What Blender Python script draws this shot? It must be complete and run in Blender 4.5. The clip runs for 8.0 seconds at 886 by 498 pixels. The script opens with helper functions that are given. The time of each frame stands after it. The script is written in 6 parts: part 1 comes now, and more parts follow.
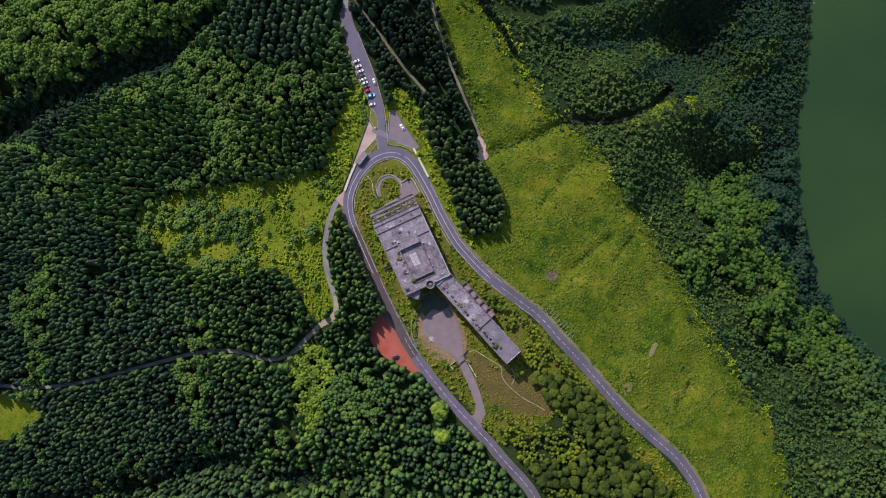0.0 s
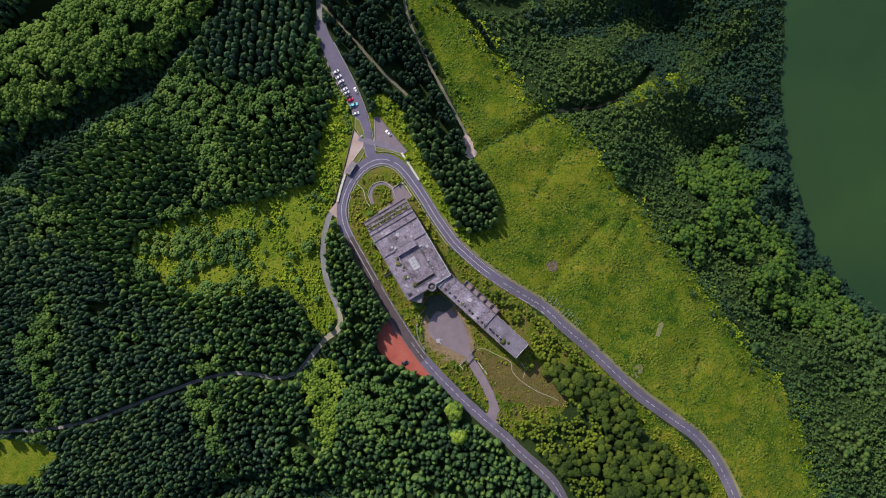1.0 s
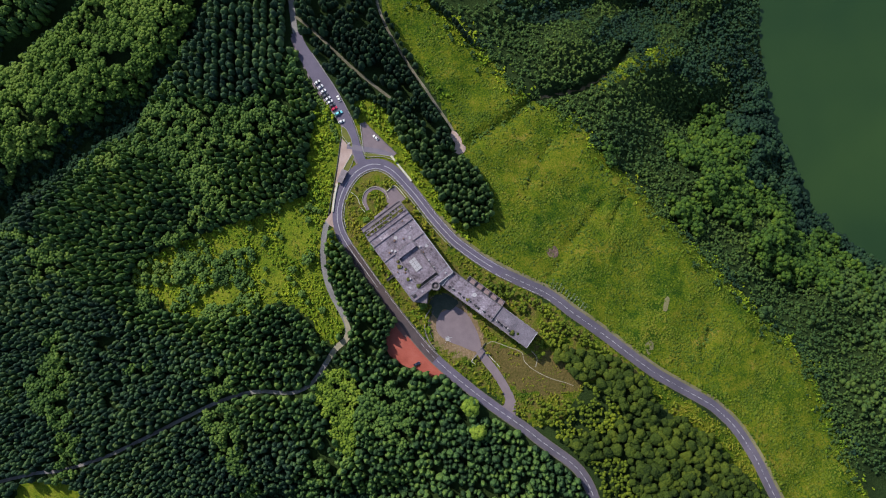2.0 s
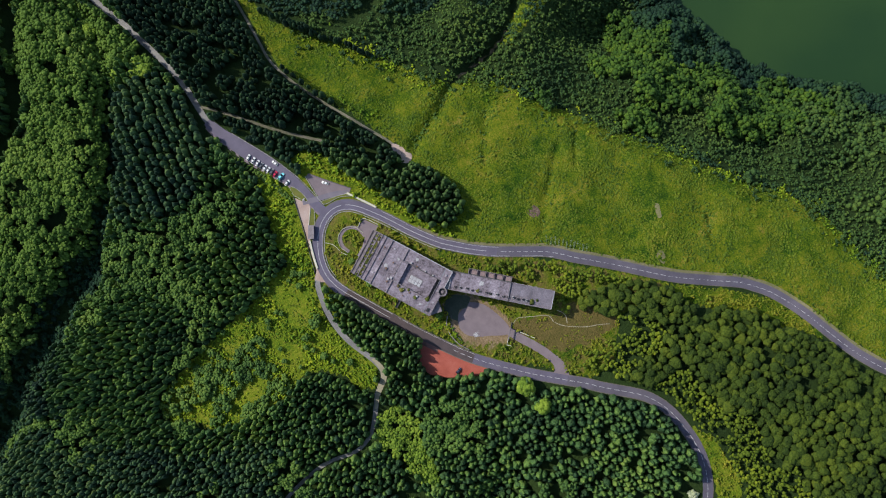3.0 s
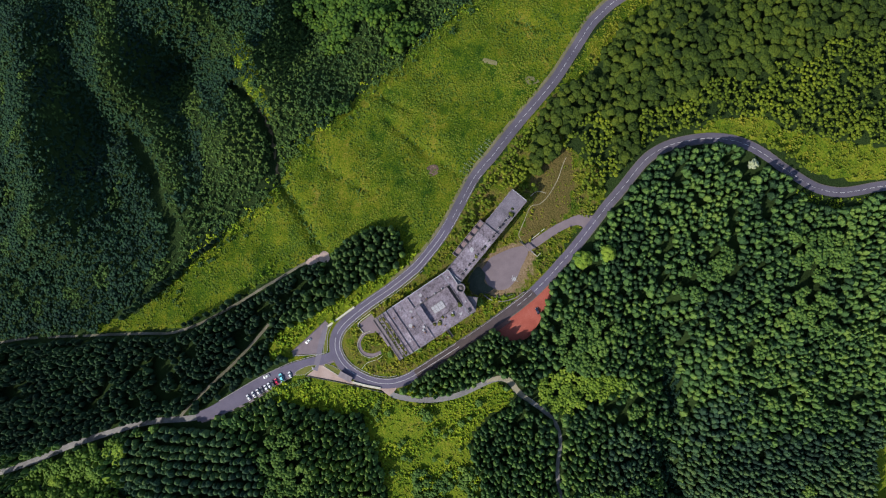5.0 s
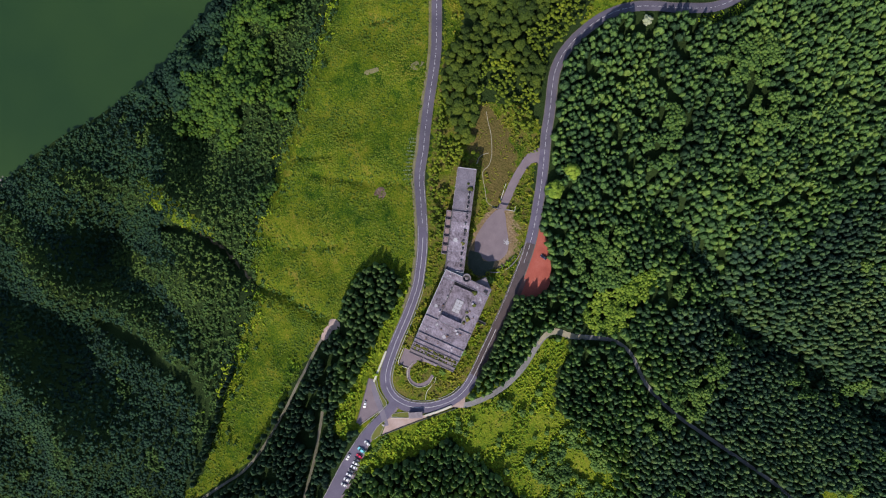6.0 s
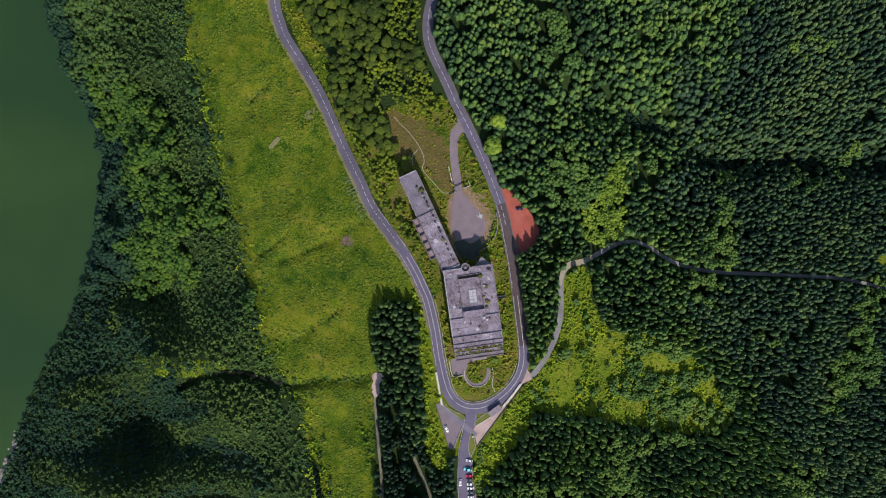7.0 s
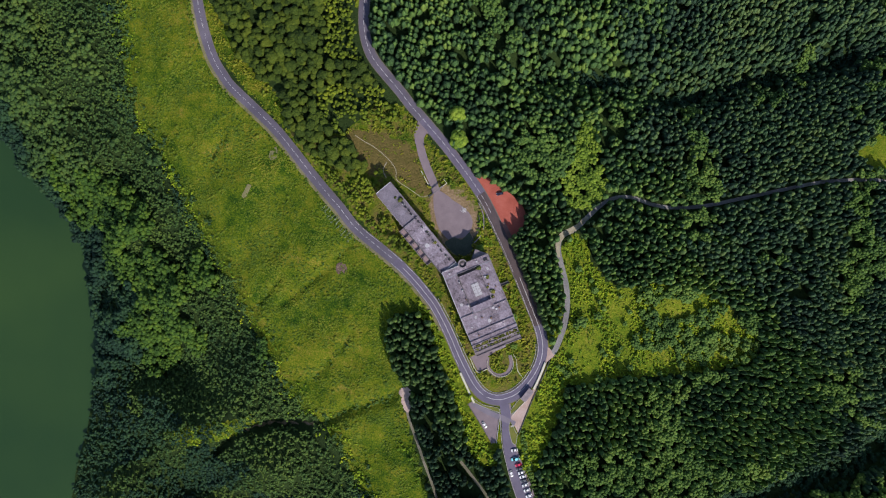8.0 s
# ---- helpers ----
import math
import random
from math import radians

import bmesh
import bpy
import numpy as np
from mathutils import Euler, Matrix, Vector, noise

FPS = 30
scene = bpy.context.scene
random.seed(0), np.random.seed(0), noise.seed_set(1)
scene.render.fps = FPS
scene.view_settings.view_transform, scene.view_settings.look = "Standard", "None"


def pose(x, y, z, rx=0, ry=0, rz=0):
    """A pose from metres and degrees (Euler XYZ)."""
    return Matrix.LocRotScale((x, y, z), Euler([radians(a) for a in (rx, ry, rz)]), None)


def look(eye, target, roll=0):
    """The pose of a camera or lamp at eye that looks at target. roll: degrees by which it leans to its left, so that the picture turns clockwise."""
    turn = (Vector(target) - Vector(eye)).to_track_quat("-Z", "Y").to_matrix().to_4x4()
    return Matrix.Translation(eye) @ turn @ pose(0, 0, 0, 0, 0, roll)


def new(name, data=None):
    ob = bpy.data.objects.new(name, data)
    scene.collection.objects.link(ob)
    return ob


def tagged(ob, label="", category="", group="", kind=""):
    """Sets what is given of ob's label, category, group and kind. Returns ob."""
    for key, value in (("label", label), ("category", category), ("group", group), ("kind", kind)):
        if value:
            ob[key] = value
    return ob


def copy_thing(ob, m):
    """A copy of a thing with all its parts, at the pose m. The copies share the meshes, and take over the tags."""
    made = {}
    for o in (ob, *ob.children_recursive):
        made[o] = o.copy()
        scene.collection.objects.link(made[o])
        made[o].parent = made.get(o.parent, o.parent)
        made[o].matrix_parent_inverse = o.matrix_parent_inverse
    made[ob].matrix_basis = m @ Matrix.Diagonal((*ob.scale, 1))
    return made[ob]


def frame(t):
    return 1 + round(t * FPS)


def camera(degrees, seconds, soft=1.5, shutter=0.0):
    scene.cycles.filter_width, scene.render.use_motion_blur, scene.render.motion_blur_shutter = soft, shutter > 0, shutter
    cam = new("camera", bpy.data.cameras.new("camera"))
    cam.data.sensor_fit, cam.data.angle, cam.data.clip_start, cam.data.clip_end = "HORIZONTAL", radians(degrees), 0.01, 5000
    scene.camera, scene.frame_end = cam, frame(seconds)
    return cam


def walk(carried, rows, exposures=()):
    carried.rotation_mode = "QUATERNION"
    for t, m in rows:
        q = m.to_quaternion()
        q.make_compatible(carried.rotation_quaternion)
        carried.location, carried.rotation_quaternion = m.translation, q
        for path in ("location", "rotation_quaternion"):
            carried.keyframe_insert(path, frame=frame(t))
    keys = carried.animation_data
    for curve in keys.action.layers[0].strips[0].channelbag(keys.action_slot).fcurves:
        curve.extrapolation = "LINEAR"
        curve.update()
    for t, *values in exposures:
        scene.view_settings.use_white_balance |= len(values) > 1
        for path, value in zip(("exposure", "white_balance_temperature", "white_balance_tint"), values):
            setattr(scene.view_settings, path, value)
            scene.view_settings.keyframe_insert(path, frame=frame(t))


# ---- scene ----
cam = camera(54.13, 8.0, 1.15)
PATH = [
    (0, 2.17, 0.02, 549.76, 4.002, 1.751, 4.529),
    (0.5, 1.53, 0.14, 549.76, 3.943, 1.817, 1.671),
    (1, 0.87, 0.29, 549.75, 3.866, 1.871, -1.197),
    (1.2, 0.59, 0.36, 549.74, 3.794, 1.915, -2.340),
    (2, -0.51, 0.65, 549.71, 3.504, 2.093, -7.300),
    (2.3, -0.93, 0.76, 549.70, 3.395, 2.159, -13.001),
    (2.5, -1.23, 0.88, 549.70, 3.266, 2.306, -18.290),
    (3, -2.03, 1.28, 549.71, 2.735, 2.588, -32.413),
    (3.5, -2.86, 1.83, 549.73, 2.082, 2.731, -48.410),
    (4, -3.68, 2.54, 549.76, 1.575, 2.666, -61.782),
    (4.2, -3.99, 2.90, 549.78, 1.335, 2.584, -68.032),
    (5.3, -5.54, 5.29, 550.11, 0.381, 1.724, -104.141),
    (5.5, -5.78, 5.76, 550.13, 0.255, 1.550, -110.535),
    (6, -6.26, 7.02, 550.20, 0.060, 1.053, -126.370),
    (6.5, -6.66, 8.25, 550.25, 0.050, 0.546, -141.725),
    (7, -7.02, 9.36, 550.28, 0.172, 0.042, -158.515),
    (7.3, -7.28, 9.94, 550.29, 0.296, -0.145, -168.400),
    (7.4, -7.37, 10.13, 550.29, 0.337, -0.207, -170.700),
    (7.5, -7.46, 10.32, 550.29, 0.378, -0.269, -171.088),
    (8, -7.92, 11.21, 550.30, 0.525, -0.298, -172.966),
]
TINT = [(0, 18), (1, 14), (2.5, 9), (3, 6), (3.5, 0), (4, -1), (5.5, 12), (6.5, 13), (7, 13), (8, 13)]
walk(cam, [(t, pose(*place)) for t, *place in PATH], [(t, 0.0, 6500, tint) for t, tint in TINT])

# ---------------------------------------------------------------- light
SHADE = Vector((0.588, -0.809))            # the way shadows fall on level ground
ELEV = radians(42)
world = bpy.data.worlds.new("sky")
scene.world = world
world.use_nodes = True
wt = world.node_tree
sky = wt.nodes.new("ShaderNodeTexSky")
sky.sky_type, sky.sun_disc = "NISHITA", False
sky.sun_elevation, sky.sun_rotation = ELEV, math.atan2(-SHADE.x, -SHADE.y)
wt.links.new(sky.outputs[0], wt.nodes["Background"].inputs[0])
wt.nodes["Background"].inputs[1].default_value = 0.15
lamp = bpy.data.lights.new("sun", "SUN")
lamp.energy, lamp.angle, lamp.color = 4.15, radians(0.6), (1.0, 0.95, 0.86)
sun = new("sun", lamp)
sun.matrix_world = look((-SHADE.x * 300, -SHADE.y * 300, 300 * math.tan(ELEV)), (0, 0, 0))


# ---------------------------------------------------------------- materials
def material(name, stops, scales=(0.6, 9.0), rough=0.85, bump=0.0, bump_scale=6.0, metal=0.0, vary=0.0, island=0.0, mix=0.5, span=(0.3, 0.7)):
    """A noise-driven surface: stops are colours from dark to light, scales the size of its two noises per metre."""
    m = bpy.data.materials.new(name)
    m.use_nodes = True
    nt = m.node_tree
    n, link = nt.nodes, nt.links.new
    bsdf = n["Principled BSDF"]
    geo = n.new("ShaderNodeNewGeometry")
    vals = []
    for k, s in enumerate(scales):
        tex = n.new("ShaderNodeTexNoise")
        tex.inputs["Scale"].default_value = s
        tex.inputs["Detail"].default_value = 5.0
        tex.inputs["Roughness"].default_value = 0.6
        link(geo.outputs["Position"], tex.inputs["Vector"])
        vals.append(tex.outputs["Fac"])
    both = n.new("ShaderNodeMix")
    both.inputs[0].default_value = mix
    link(vals[0], both.inputs[2])
    link(vals[1], both.inputs[3])
    value = both.outputs[0]
    for amount, node, out in ((vary, "ShaderNodeObjectInfo", "Random"), (island, "ShaderNodeNewGeometry", "Random Per Island")):
        if amount:
            info = n.new(node)
            a = n.new("ShaderNodeMath")
            a.operation = "MULTIPLY_ADD"
            a.inputs[1].default_value = amount
            link(info.outputs[out], a.inputs[0])
            b = n.new("ShaderNodeMath")
            b.operation = "SUBTRACT"
            link(value, b.inputs[0])
            b.inputs[1].default_value = amount / 2
            link(b.outputs[0], a.inputs[2])
            value = a.outputs[0]
    ramp = n.new("ShaderNodeValToRGB")
    cr = ramp.color_ramp
    while len(cr.elements) < len(stops):
        cr.elements.new(0.5)
    for k, c in enumerate(stops):
        cr.elements[k].position = span[0] + (span[1] - span[0]) * k / max(1, len(stops) - 1)
        cr.elements[k].color = (*c, 1)
    link(value, ramp.inputs[0])
    link(ramp.outputs[0], bsdf.inputs["Base Color"])
    bsdf.inputs["Roughness"].default_value = rough
    bsdf.inputs["Metallic"].default_value = metal
    if bump:
        tex = n.new("ShaderNodeTexNoise")
        tex.inputs["Scale"].default_value = bump_scale
        tex.inputs["Detail"].default_value = 4.0
        link(geo.outputs["Position"], tex.inputs["Vector"])
        bp = n.new("ShaderNodeBump")
        bp.inputs["Strength"].default_value = 0.7
        bp.inputs["Distance"].default_value = bump
        link(tex.outputs["Fac"], bp.inputs["Height"])
        link(bp.outputs[0], bsdf.inputs["Normal"])
    return m


def leaves(name, stops, scales, island, vary=0.0):
    m = material(name, stops, scales, rough=0.8, bump=1.6, bump_scale=0.95, island=island, vary=vary, span=(0.35, 0.65))
    m.node_tree.nodes["Principled BSDF"].inputs["Specular IOR Level"].default_value = 0.2
    return m


M_ASPHALT = material("asphalt", [(0.077, 0.066, 0.102), (0.113, 0.098, 0.147), (0.155, 0.133, 0.194)], (0.12, 5.0), 0.85, 0.01, 40)
M_ASPHALT_D = material("dark_asphalt", [(0.066, 0.058, 0.084), (0.100, 0.088, 0.122), (0.138, 0.121, 0.165)], (0.1, 5.0), 0.85, 0.01, 40)
# Reddish from dust; the trees' shade is also put into this dark tone.
M_ASPHALT_R = material("dusty_shaded_asphalt", [(0.044, 0.034, 0.038), (0.074, 0.055, 0.060), (0.112, 0.078, 0.082)], (0.15, 4.0), 0.9, 0.01, 40)
M_SHOULDER = material("worn_asphalt", [(0.144, 0.112, 0.128), (0.240, 0.187, 0.208)], (0.2, 4.0), 0.9, 0.02, 20)
M_PAINT = material("road_paint", [(0.383, 0.374, 0.399), (0.612, 0.595, 0.629)], (1.2, 12.0), 0.7)
M_APRON = material("pale_pink_concrete", [(0.280, 0.194, 0.167), (0.403, 0.292, 0.259), (0.493, 0.389, 0.367)], (0.15, 3.0), 0.9, 0.01, 20)
M_RED = material("red_volcanic_gravel", [(0.22, 0.045, 0.035), (0.36, 0.085, 0.06), (0.42, 0.13, 0.10)], (0.12, 4.0), 0.95, 0.04, 8)
M_TRACK = material("gravel_track_surface", [(0.12, 0.115, 0.12), (0.20, 0.19, 0.195), (0.33, 0.315, 0.30)], (0.1, 2.0), 0.95, 0.05, 5)
M_TRAIL = material("earth_track_surface", [(0.070, 0.078, 0.042), (0.14, 0.130, 0.095), (0.24, 0.215, 0.18)], (0.12, 2.0), 0.95, 0.05, 5)
M_BARE = material("bare_earth", [(0.028, 0.022, 0.016), (0.105, 0.068, 0.050), (0.270, 0.190, 0.155)], (0.35, 1.1), 0.95, 0.3, 1.2)
M_PATH = material("trodden_earth", [(0.24, 0.21, 0.14), (0.38, 0.34, 0.26)], (0.3, 2.5), 0.95)
M_WALL = material("lime_washed_wall", [(0.42, 0.40, 0.31), (0.62, 0.60, 0.50)], (0.4, 5.0), 0.9, 0.02, 10)
M_KERB = material("kerb_stone", [(0.24, 0.23, 0.22), (0.42, 0.40, 0.38)], (0.5, 7.0), 0.9)
M_CONC = material("weathered_concrete", [(0.100, 0.082, 0.093), (0.199, 0.169, 0.185), (0.299, 0.255, 0.287)], (0.3, 2.0), 0.9, 0.03, 6, vary=0.12)
M_ROOF = material("weathered_roof_felt", [(0.052, 0.044, 0.050), (0.135, 0.108, 0.133), (0.218, 0.182, 0.223), (0.300, 0.255, 0.310), (0.500, 0.450, 0.510)], (0.22, 0.9), 0.92, 0.03, 3, vary=0.14)
M_ROOF_B = material("dark_roof_felt", [(0.061, 0.053, 0.064), (0.122, 0.106, 0.130), (0.184, 0.160, 0.198), (0.265, 0.233, 0.281)], (0.2, 1.3), 0.92, 0.02, 4, vary=0.06)
M_DARKC = material("mossy_dark_concrete", [(0.05, 0.05, 0.05), (0.12, 0.115, 0.12)], (0.4, 4.0), 0.9, 0.03, 5)
M_VOID = material("dark_opening", [(0.012, 0.012, 0.014), (0.03, 0.03, 0.034)], (0.5, 3.0), 0.4)
M_PALE = material("pale_plaster", [(0.26, 0.25, 0.27), (0.40, 0.385, 0.41), (0.56, 0.54, 0.58)], (0.8, 5.0), 0.85)
M_BLUE = material("blue_grey_facade", [(0.16, 0.18, 0.21), (0.27, 0.29, 0.33)], (0.3, 3.0), 0.85, 0.02, 6)
M_RUST = material("rusted_metal", [(0.10, 0.05, 0.03), (0.22, 0.13, 0.09)], (1.5, 9.0), 0.8)
M_PINKF = material("faded_tile_floor", [(0.20, 0.14, 0.15), (0.30, 0.22, 0.24)], (0.5, 4.0), 0.85)
M_BARK = material("bark", [(0.05, 0.038, 0.028), (0.13, 0.10, 0.075)], (1.0, 12.0), 0.95, 0.05, 6)
M_CONIFER = leaves("conifer_foliage", [(0.017, 0.042, 0.018), (0.046, 0.099, 0.034), (0.087, 0.168, 0.040), (0.150, 0.225, 0.044)], (0.014, 1.1), 0.24)
M_CONIFER_W = leaves("blue_green_conifer_foliage", [(0.011, 0.028, 0.020), (0.030, 0.067, 0.037), (0.059, 0.116, 0.044), (0.101, 0.153, 0.049)], (0.014, 1.1), 0.24)
M_CONIFER_T = leaves("roadside_conifer_foliage", [(0.027, 0.055, 0.023), (0.059, 0.111, 0.034), (0.093, 0.154, 0.042)], (0.05, 0.6), 0.22, 0.15)
M_BROAD = leaves("broadleaf_foliage", [(0.025, 0.057, 0.019), (0.056, 0.114, 0.025), (0.101, 0.173, 0.031), (0.164, 0.215, 0.041)], (0.018, 1.1), 0.1)
M_LIME = leaves("lime_foliage", [(0.048, 0.092, 0.016), (0.091, 0.162, 0.023), (0.145, 0.210, 0.035)], (0.03, 1.1), 0.1)
M_FRESH = leaves("fresh_broadleaf_foliage", [(0.067, 0.118, 0.014), (0.130, 0.205, 0.020), (0.205, 0.272, 0.030)], (0.05, 0.9), 0.2)
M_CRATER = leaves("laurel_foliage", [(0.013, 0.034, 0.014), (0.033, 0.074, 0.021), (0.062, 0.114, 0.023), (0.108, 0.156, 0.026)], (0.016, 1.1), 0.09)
M_GROVE = leaves("grove_foliage", [(0.013, 0.037, 0.009), (0.033, 0.079, 0.012), (0.061, 0.121, 0.014), (0.100, 0.160, 0.015)], (0.022, 1.1), 0.16)
# Used where valley, shore and ravine shade is put into the foliage colour.
M_TEAL = leaves("shade_dark_laurel_foliage", [(0.007, 0.021, 0.014), (0.012, 0.038, 0.023), (0.022, 0.059, 0.023), (0.038, 0.078, 0.027)], (0.02, 1.1), 0.12)
# Conifer green darkened to hold the northern band's shade.
M_SHADECON = leaves("shade_dark_conifer_foliage", [(0.009, 0.024, 0.014), (0.021, 0.049, 0.024), (0.037, 0.077, 0.029)], (0.03, 1.1), 0.28)
M_OLIVE = leaves("olive_foliage", [(0.014, 0.029, 0.004), (0.030, 0.052, 0.005), (0.049, 0.077, 0.007), (0.080, 0.105, 0.008)], (0.03, 1.1), 0.2)
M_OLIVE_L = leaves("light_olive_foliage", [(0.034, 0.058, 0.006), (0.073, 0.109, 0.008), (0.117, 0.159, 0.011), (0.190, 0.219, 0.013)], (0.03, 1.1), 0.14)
M_SCRUB = leaves("crater_scrub_foliage", [(0.026, 0.060, 0.011), (0.056, 0.101, 0.016), (0.092, 0.138, 0.021)], (0.05, 0.6), 0.2)
M_SHRUB = leaves("shrub_foliage", [(0.061, 0.111, 0.010), (0.134, 0.182, 0.015), (0.225, 0.235, 0.020), (0.298, 0.248, 0.027)], (0.06, 0.5), 0.12)
M_MEADOW = leaves("meadow_bush_foliage", [(0.055, 0.125, 0.009), (0.124, 0.212, 0.012), (0.232, 0.312, 0.015), (0.362, 0.385, 0.021)], (0.035, 0.4), 0.13)
M_GRASS = leaves("tall_grass", [(0.035, 0.073, 0.006), (0.067, 0.111, 0.008), (0.110, 0.148, 0.009), (0.158, 0.168, 0.015)], (0.04, 0.6), 0.12)

# ---------------------------------------------------------------- the lie of the land
AX, AY = 0.82, 0.57                        # across the rim, towards the lake
SHORE_Y = [-260, -150, -42, -20, 4, 40, 85, 120, 166, 185, 250, 300, 420]
SHORE_X = [560, 455, 361, 343, 313, 285, 270, 262, 263, 264, 270, 267, 262]
LAKE_Z = -173.0


def spline(points, step=2.5):
    """A smooth line through points, in steps of about that many metres."""
    p = [Vector(q).to_2d() for q in points]
    p = [2 * p[0] - p[1], *p, 2 * p[-1] - p[-2]]
    line = []
    for a, b, c, d in zip(p, p[1:], p[2:], p[3:]):
        count = max(1, round((c - b).length / step))
        for k in range(count):
            t = k / count
            line.append(0.5 * (2 * b + (c - a) * t + (2 * a - 5 * b + 4 * c - d) * t * t + (3 * b - a - 3 * c + d) * t ** 3))
    return np.array([tuple(q) for q in (*line, p[-2])])


MAIN = spline([(6, -291), (14.7, -279.9), (19.4, -270), (20.4, -262), (20, -253), (18.8, -243), (18.3, -234), (19.2, -226.5), (22, -217), (26.8, -208.5),
               (32.3, -200.5), (37.5, -193), (43, -186.5), (49.7, -177.2), (54, -169), (57, -160), (58.6, -149), (58.3, -138), (57.1, -128.5), (54.3, -119),
               (49.3, -109.8), (42.3, -102.3), (34.8, -95.5), (27.8, -88.9), (21.4, -82.3), (14.4, -76.1), (7.4, -69.8), (1, -64), (-6.3, -57.1), (-12.7, -50.5)]
              + [(-19.1, -43.9), (-25.2, -37.1), (-31, -30.1), (-36.2, -22.8), (-41.1, -15.2), (-50.5, 0), (-59.4, 15.6), (-67.8, 31), (-74.6, 43.5), (-78.2, 51),
                 (-80.2, 57.6), (-80.8, 64.2), (-79.8, 71), (-77.2, 78.2), (-73.3, 85), (-68.2, 90.8), (-63, 94.3), (-56.9, 96.4), (-51.1, 96.2), (-45.7, 94), (-41.2, 90.2)]
              + [(-36.5, 84.3), (-28.8, 72.7), (-19.9, 57.5), (-9.5, 42.4), (-3, 35.6), (3.8, 29.1), (11.2, 22.9), (19.2, 17), (27.9, 11.5), (36.7, 6), (45.5, 0.4)]
              + [(52.7, -6), (59.2, -12.8), (66.4, -19.2), (80.5, -32.3), (93.2, -45), (107, -58), (123.3, -70.4), (140, -82.8), (146.6, -89.6), (152.6, -97), (157.7, -106)]
              + [(161.6, -115), (164.6, -123.8), (169, -138.4), (174.3, -154), (178, -163), (185, -175.5), (199.4, -194.6), (215, -216), (240, -250)])
NORTH = spline([(-58.5, 95), (-61, 100), (-62.6, 106), (-64, 114), (-66.2, 124), (-69.5, 133.5), (-73.6, 144), (-79.3, 156), (-85.5, 168.5), (-90.5, 179), (-93.8, 190),
                (-94.6, 200), (-95, 215), (-96.5, 230), (-101.1, 249.9), (-108.4, 278.6), (-119, 310), (-128, 345), (-140, 400)])
DRIVE = spline([(-1.4, -29.4), (1.7, -36.2), (7, -45.4), (11.4, -55), (13.2, -63), (10.4, -68.5)])
TRACK_E = spline([(-40.5, 352), (-37.7, 323), (-37.9, 285), (-38.3, 253.7), (-39, 228.7), (-39.6, 208.9), (-34.8, 189), (-24.2, 163.7), (-12.4, 139.7), (-0.8, 115.8), (1.9, 104.2)])
TRACK_N = spline([(-93, 201), (-83.7, 191.6), (-71.7, 177), (-57.4, 159.6), (-38, 140)])
TRACK_W = spline([(-83, 66.5), (-88.5, 61), (-92.8, 42), (-91.5, 22), (-83.2, -2), (-84.5, -11.5), (-93, -18), (-105, -32), (-113, -39), (-125, -42), (-144, -38.5),
                  (-160, -39.5), (-176, -43), (-197, -50), (-235, -63), (-259, -70.5), (-290, -76), (-310, -76), (-345, -80)])
ROADS = [(MAIN, 3.6), (NORTH, 3.8), (DRIVE, 2.6), (TRACK_E, 1.6), (TRACK_N, 1.1), (TRACK_W, 1.9)]
RAVINE_A = spline([(-370, 75), (-320, 100), (-298, 117), (-270, 126), (-248, 140), (-226, 147), (-205, 156), (-190, 170), (-172, 190), (-156, 212), (-142, 240),
                   (-133, 265), (-130, 300), (-135, 380)], 8)
RAVINE_C = spline([(-345, 180), (-300, 199), (-261, 219), (-232, 241), (-201, 266), (-180, 300), (-170, 340)], 8)
RAVINE_B = spline([(-60, -112), (-107, -117), (-150, -110), (-187, -127), (-226, -141), (-292, -167), (-360, -190)], 8)
GULLY_A = spline([(6, 103), (20, 110.4), (38, 118.8), (57, 132), (76, 138), (99, 144), (122, 158), (140, 178)], 3)
GROOVES = [spline(p, 2) for p in ([(67, 104), (60, 95), (55, 87)], [(93, 56), (84, 48), (71, 35), (62, 27)], [(110, 59), (102, 48), (95, 38)], [(49, 80), (43, 67)],
                                    [(58, 20), (51, 12), (45, 7)], [(150, -38), (143, -50)])]
# Made-up ridge beyond the view's edge, added to cast shade on the crater.
SHADE_RIDGE = spline([(0, 318), (60, 322), (120, 330), (180, 345), (250, 365)], 8)
SPURS = [spline(p, 5) for p in ([(233, 294), (201, 283), (169, 276), (145, 268), (113, 236), (88, 224), (54, 212)], [(124, 144), (160, 165), (196, 197), (236, 234)],
                                  [(92, 176), (120, 206), (150, 228)])]
GULLY_B = spline([(-9, 211), (8, 208), (33, 212), (62, 229), (85, 243), (112, 262)], 4)


def away(x, y, line):
    """The distance of points from a sampled line, and the nearest sample."""
    d, k = np.full(x.shape, 1e9), np.zeros(x.shape, int)
    for i, (a, b) in enumerate(line):
        e = (x - a) ** 2 + (y - b) ** 2
        near = e < d
        d[near], k[near] = e[near], i
    return np.sqrt(d), k


def soft(v, w):
    return w * np.logaddexp(0, v / w)


def step(a, b, v):
    t = np.clip((v - a) / (b - a), 0, 1)
    return t * t * (3 - 2 * t)


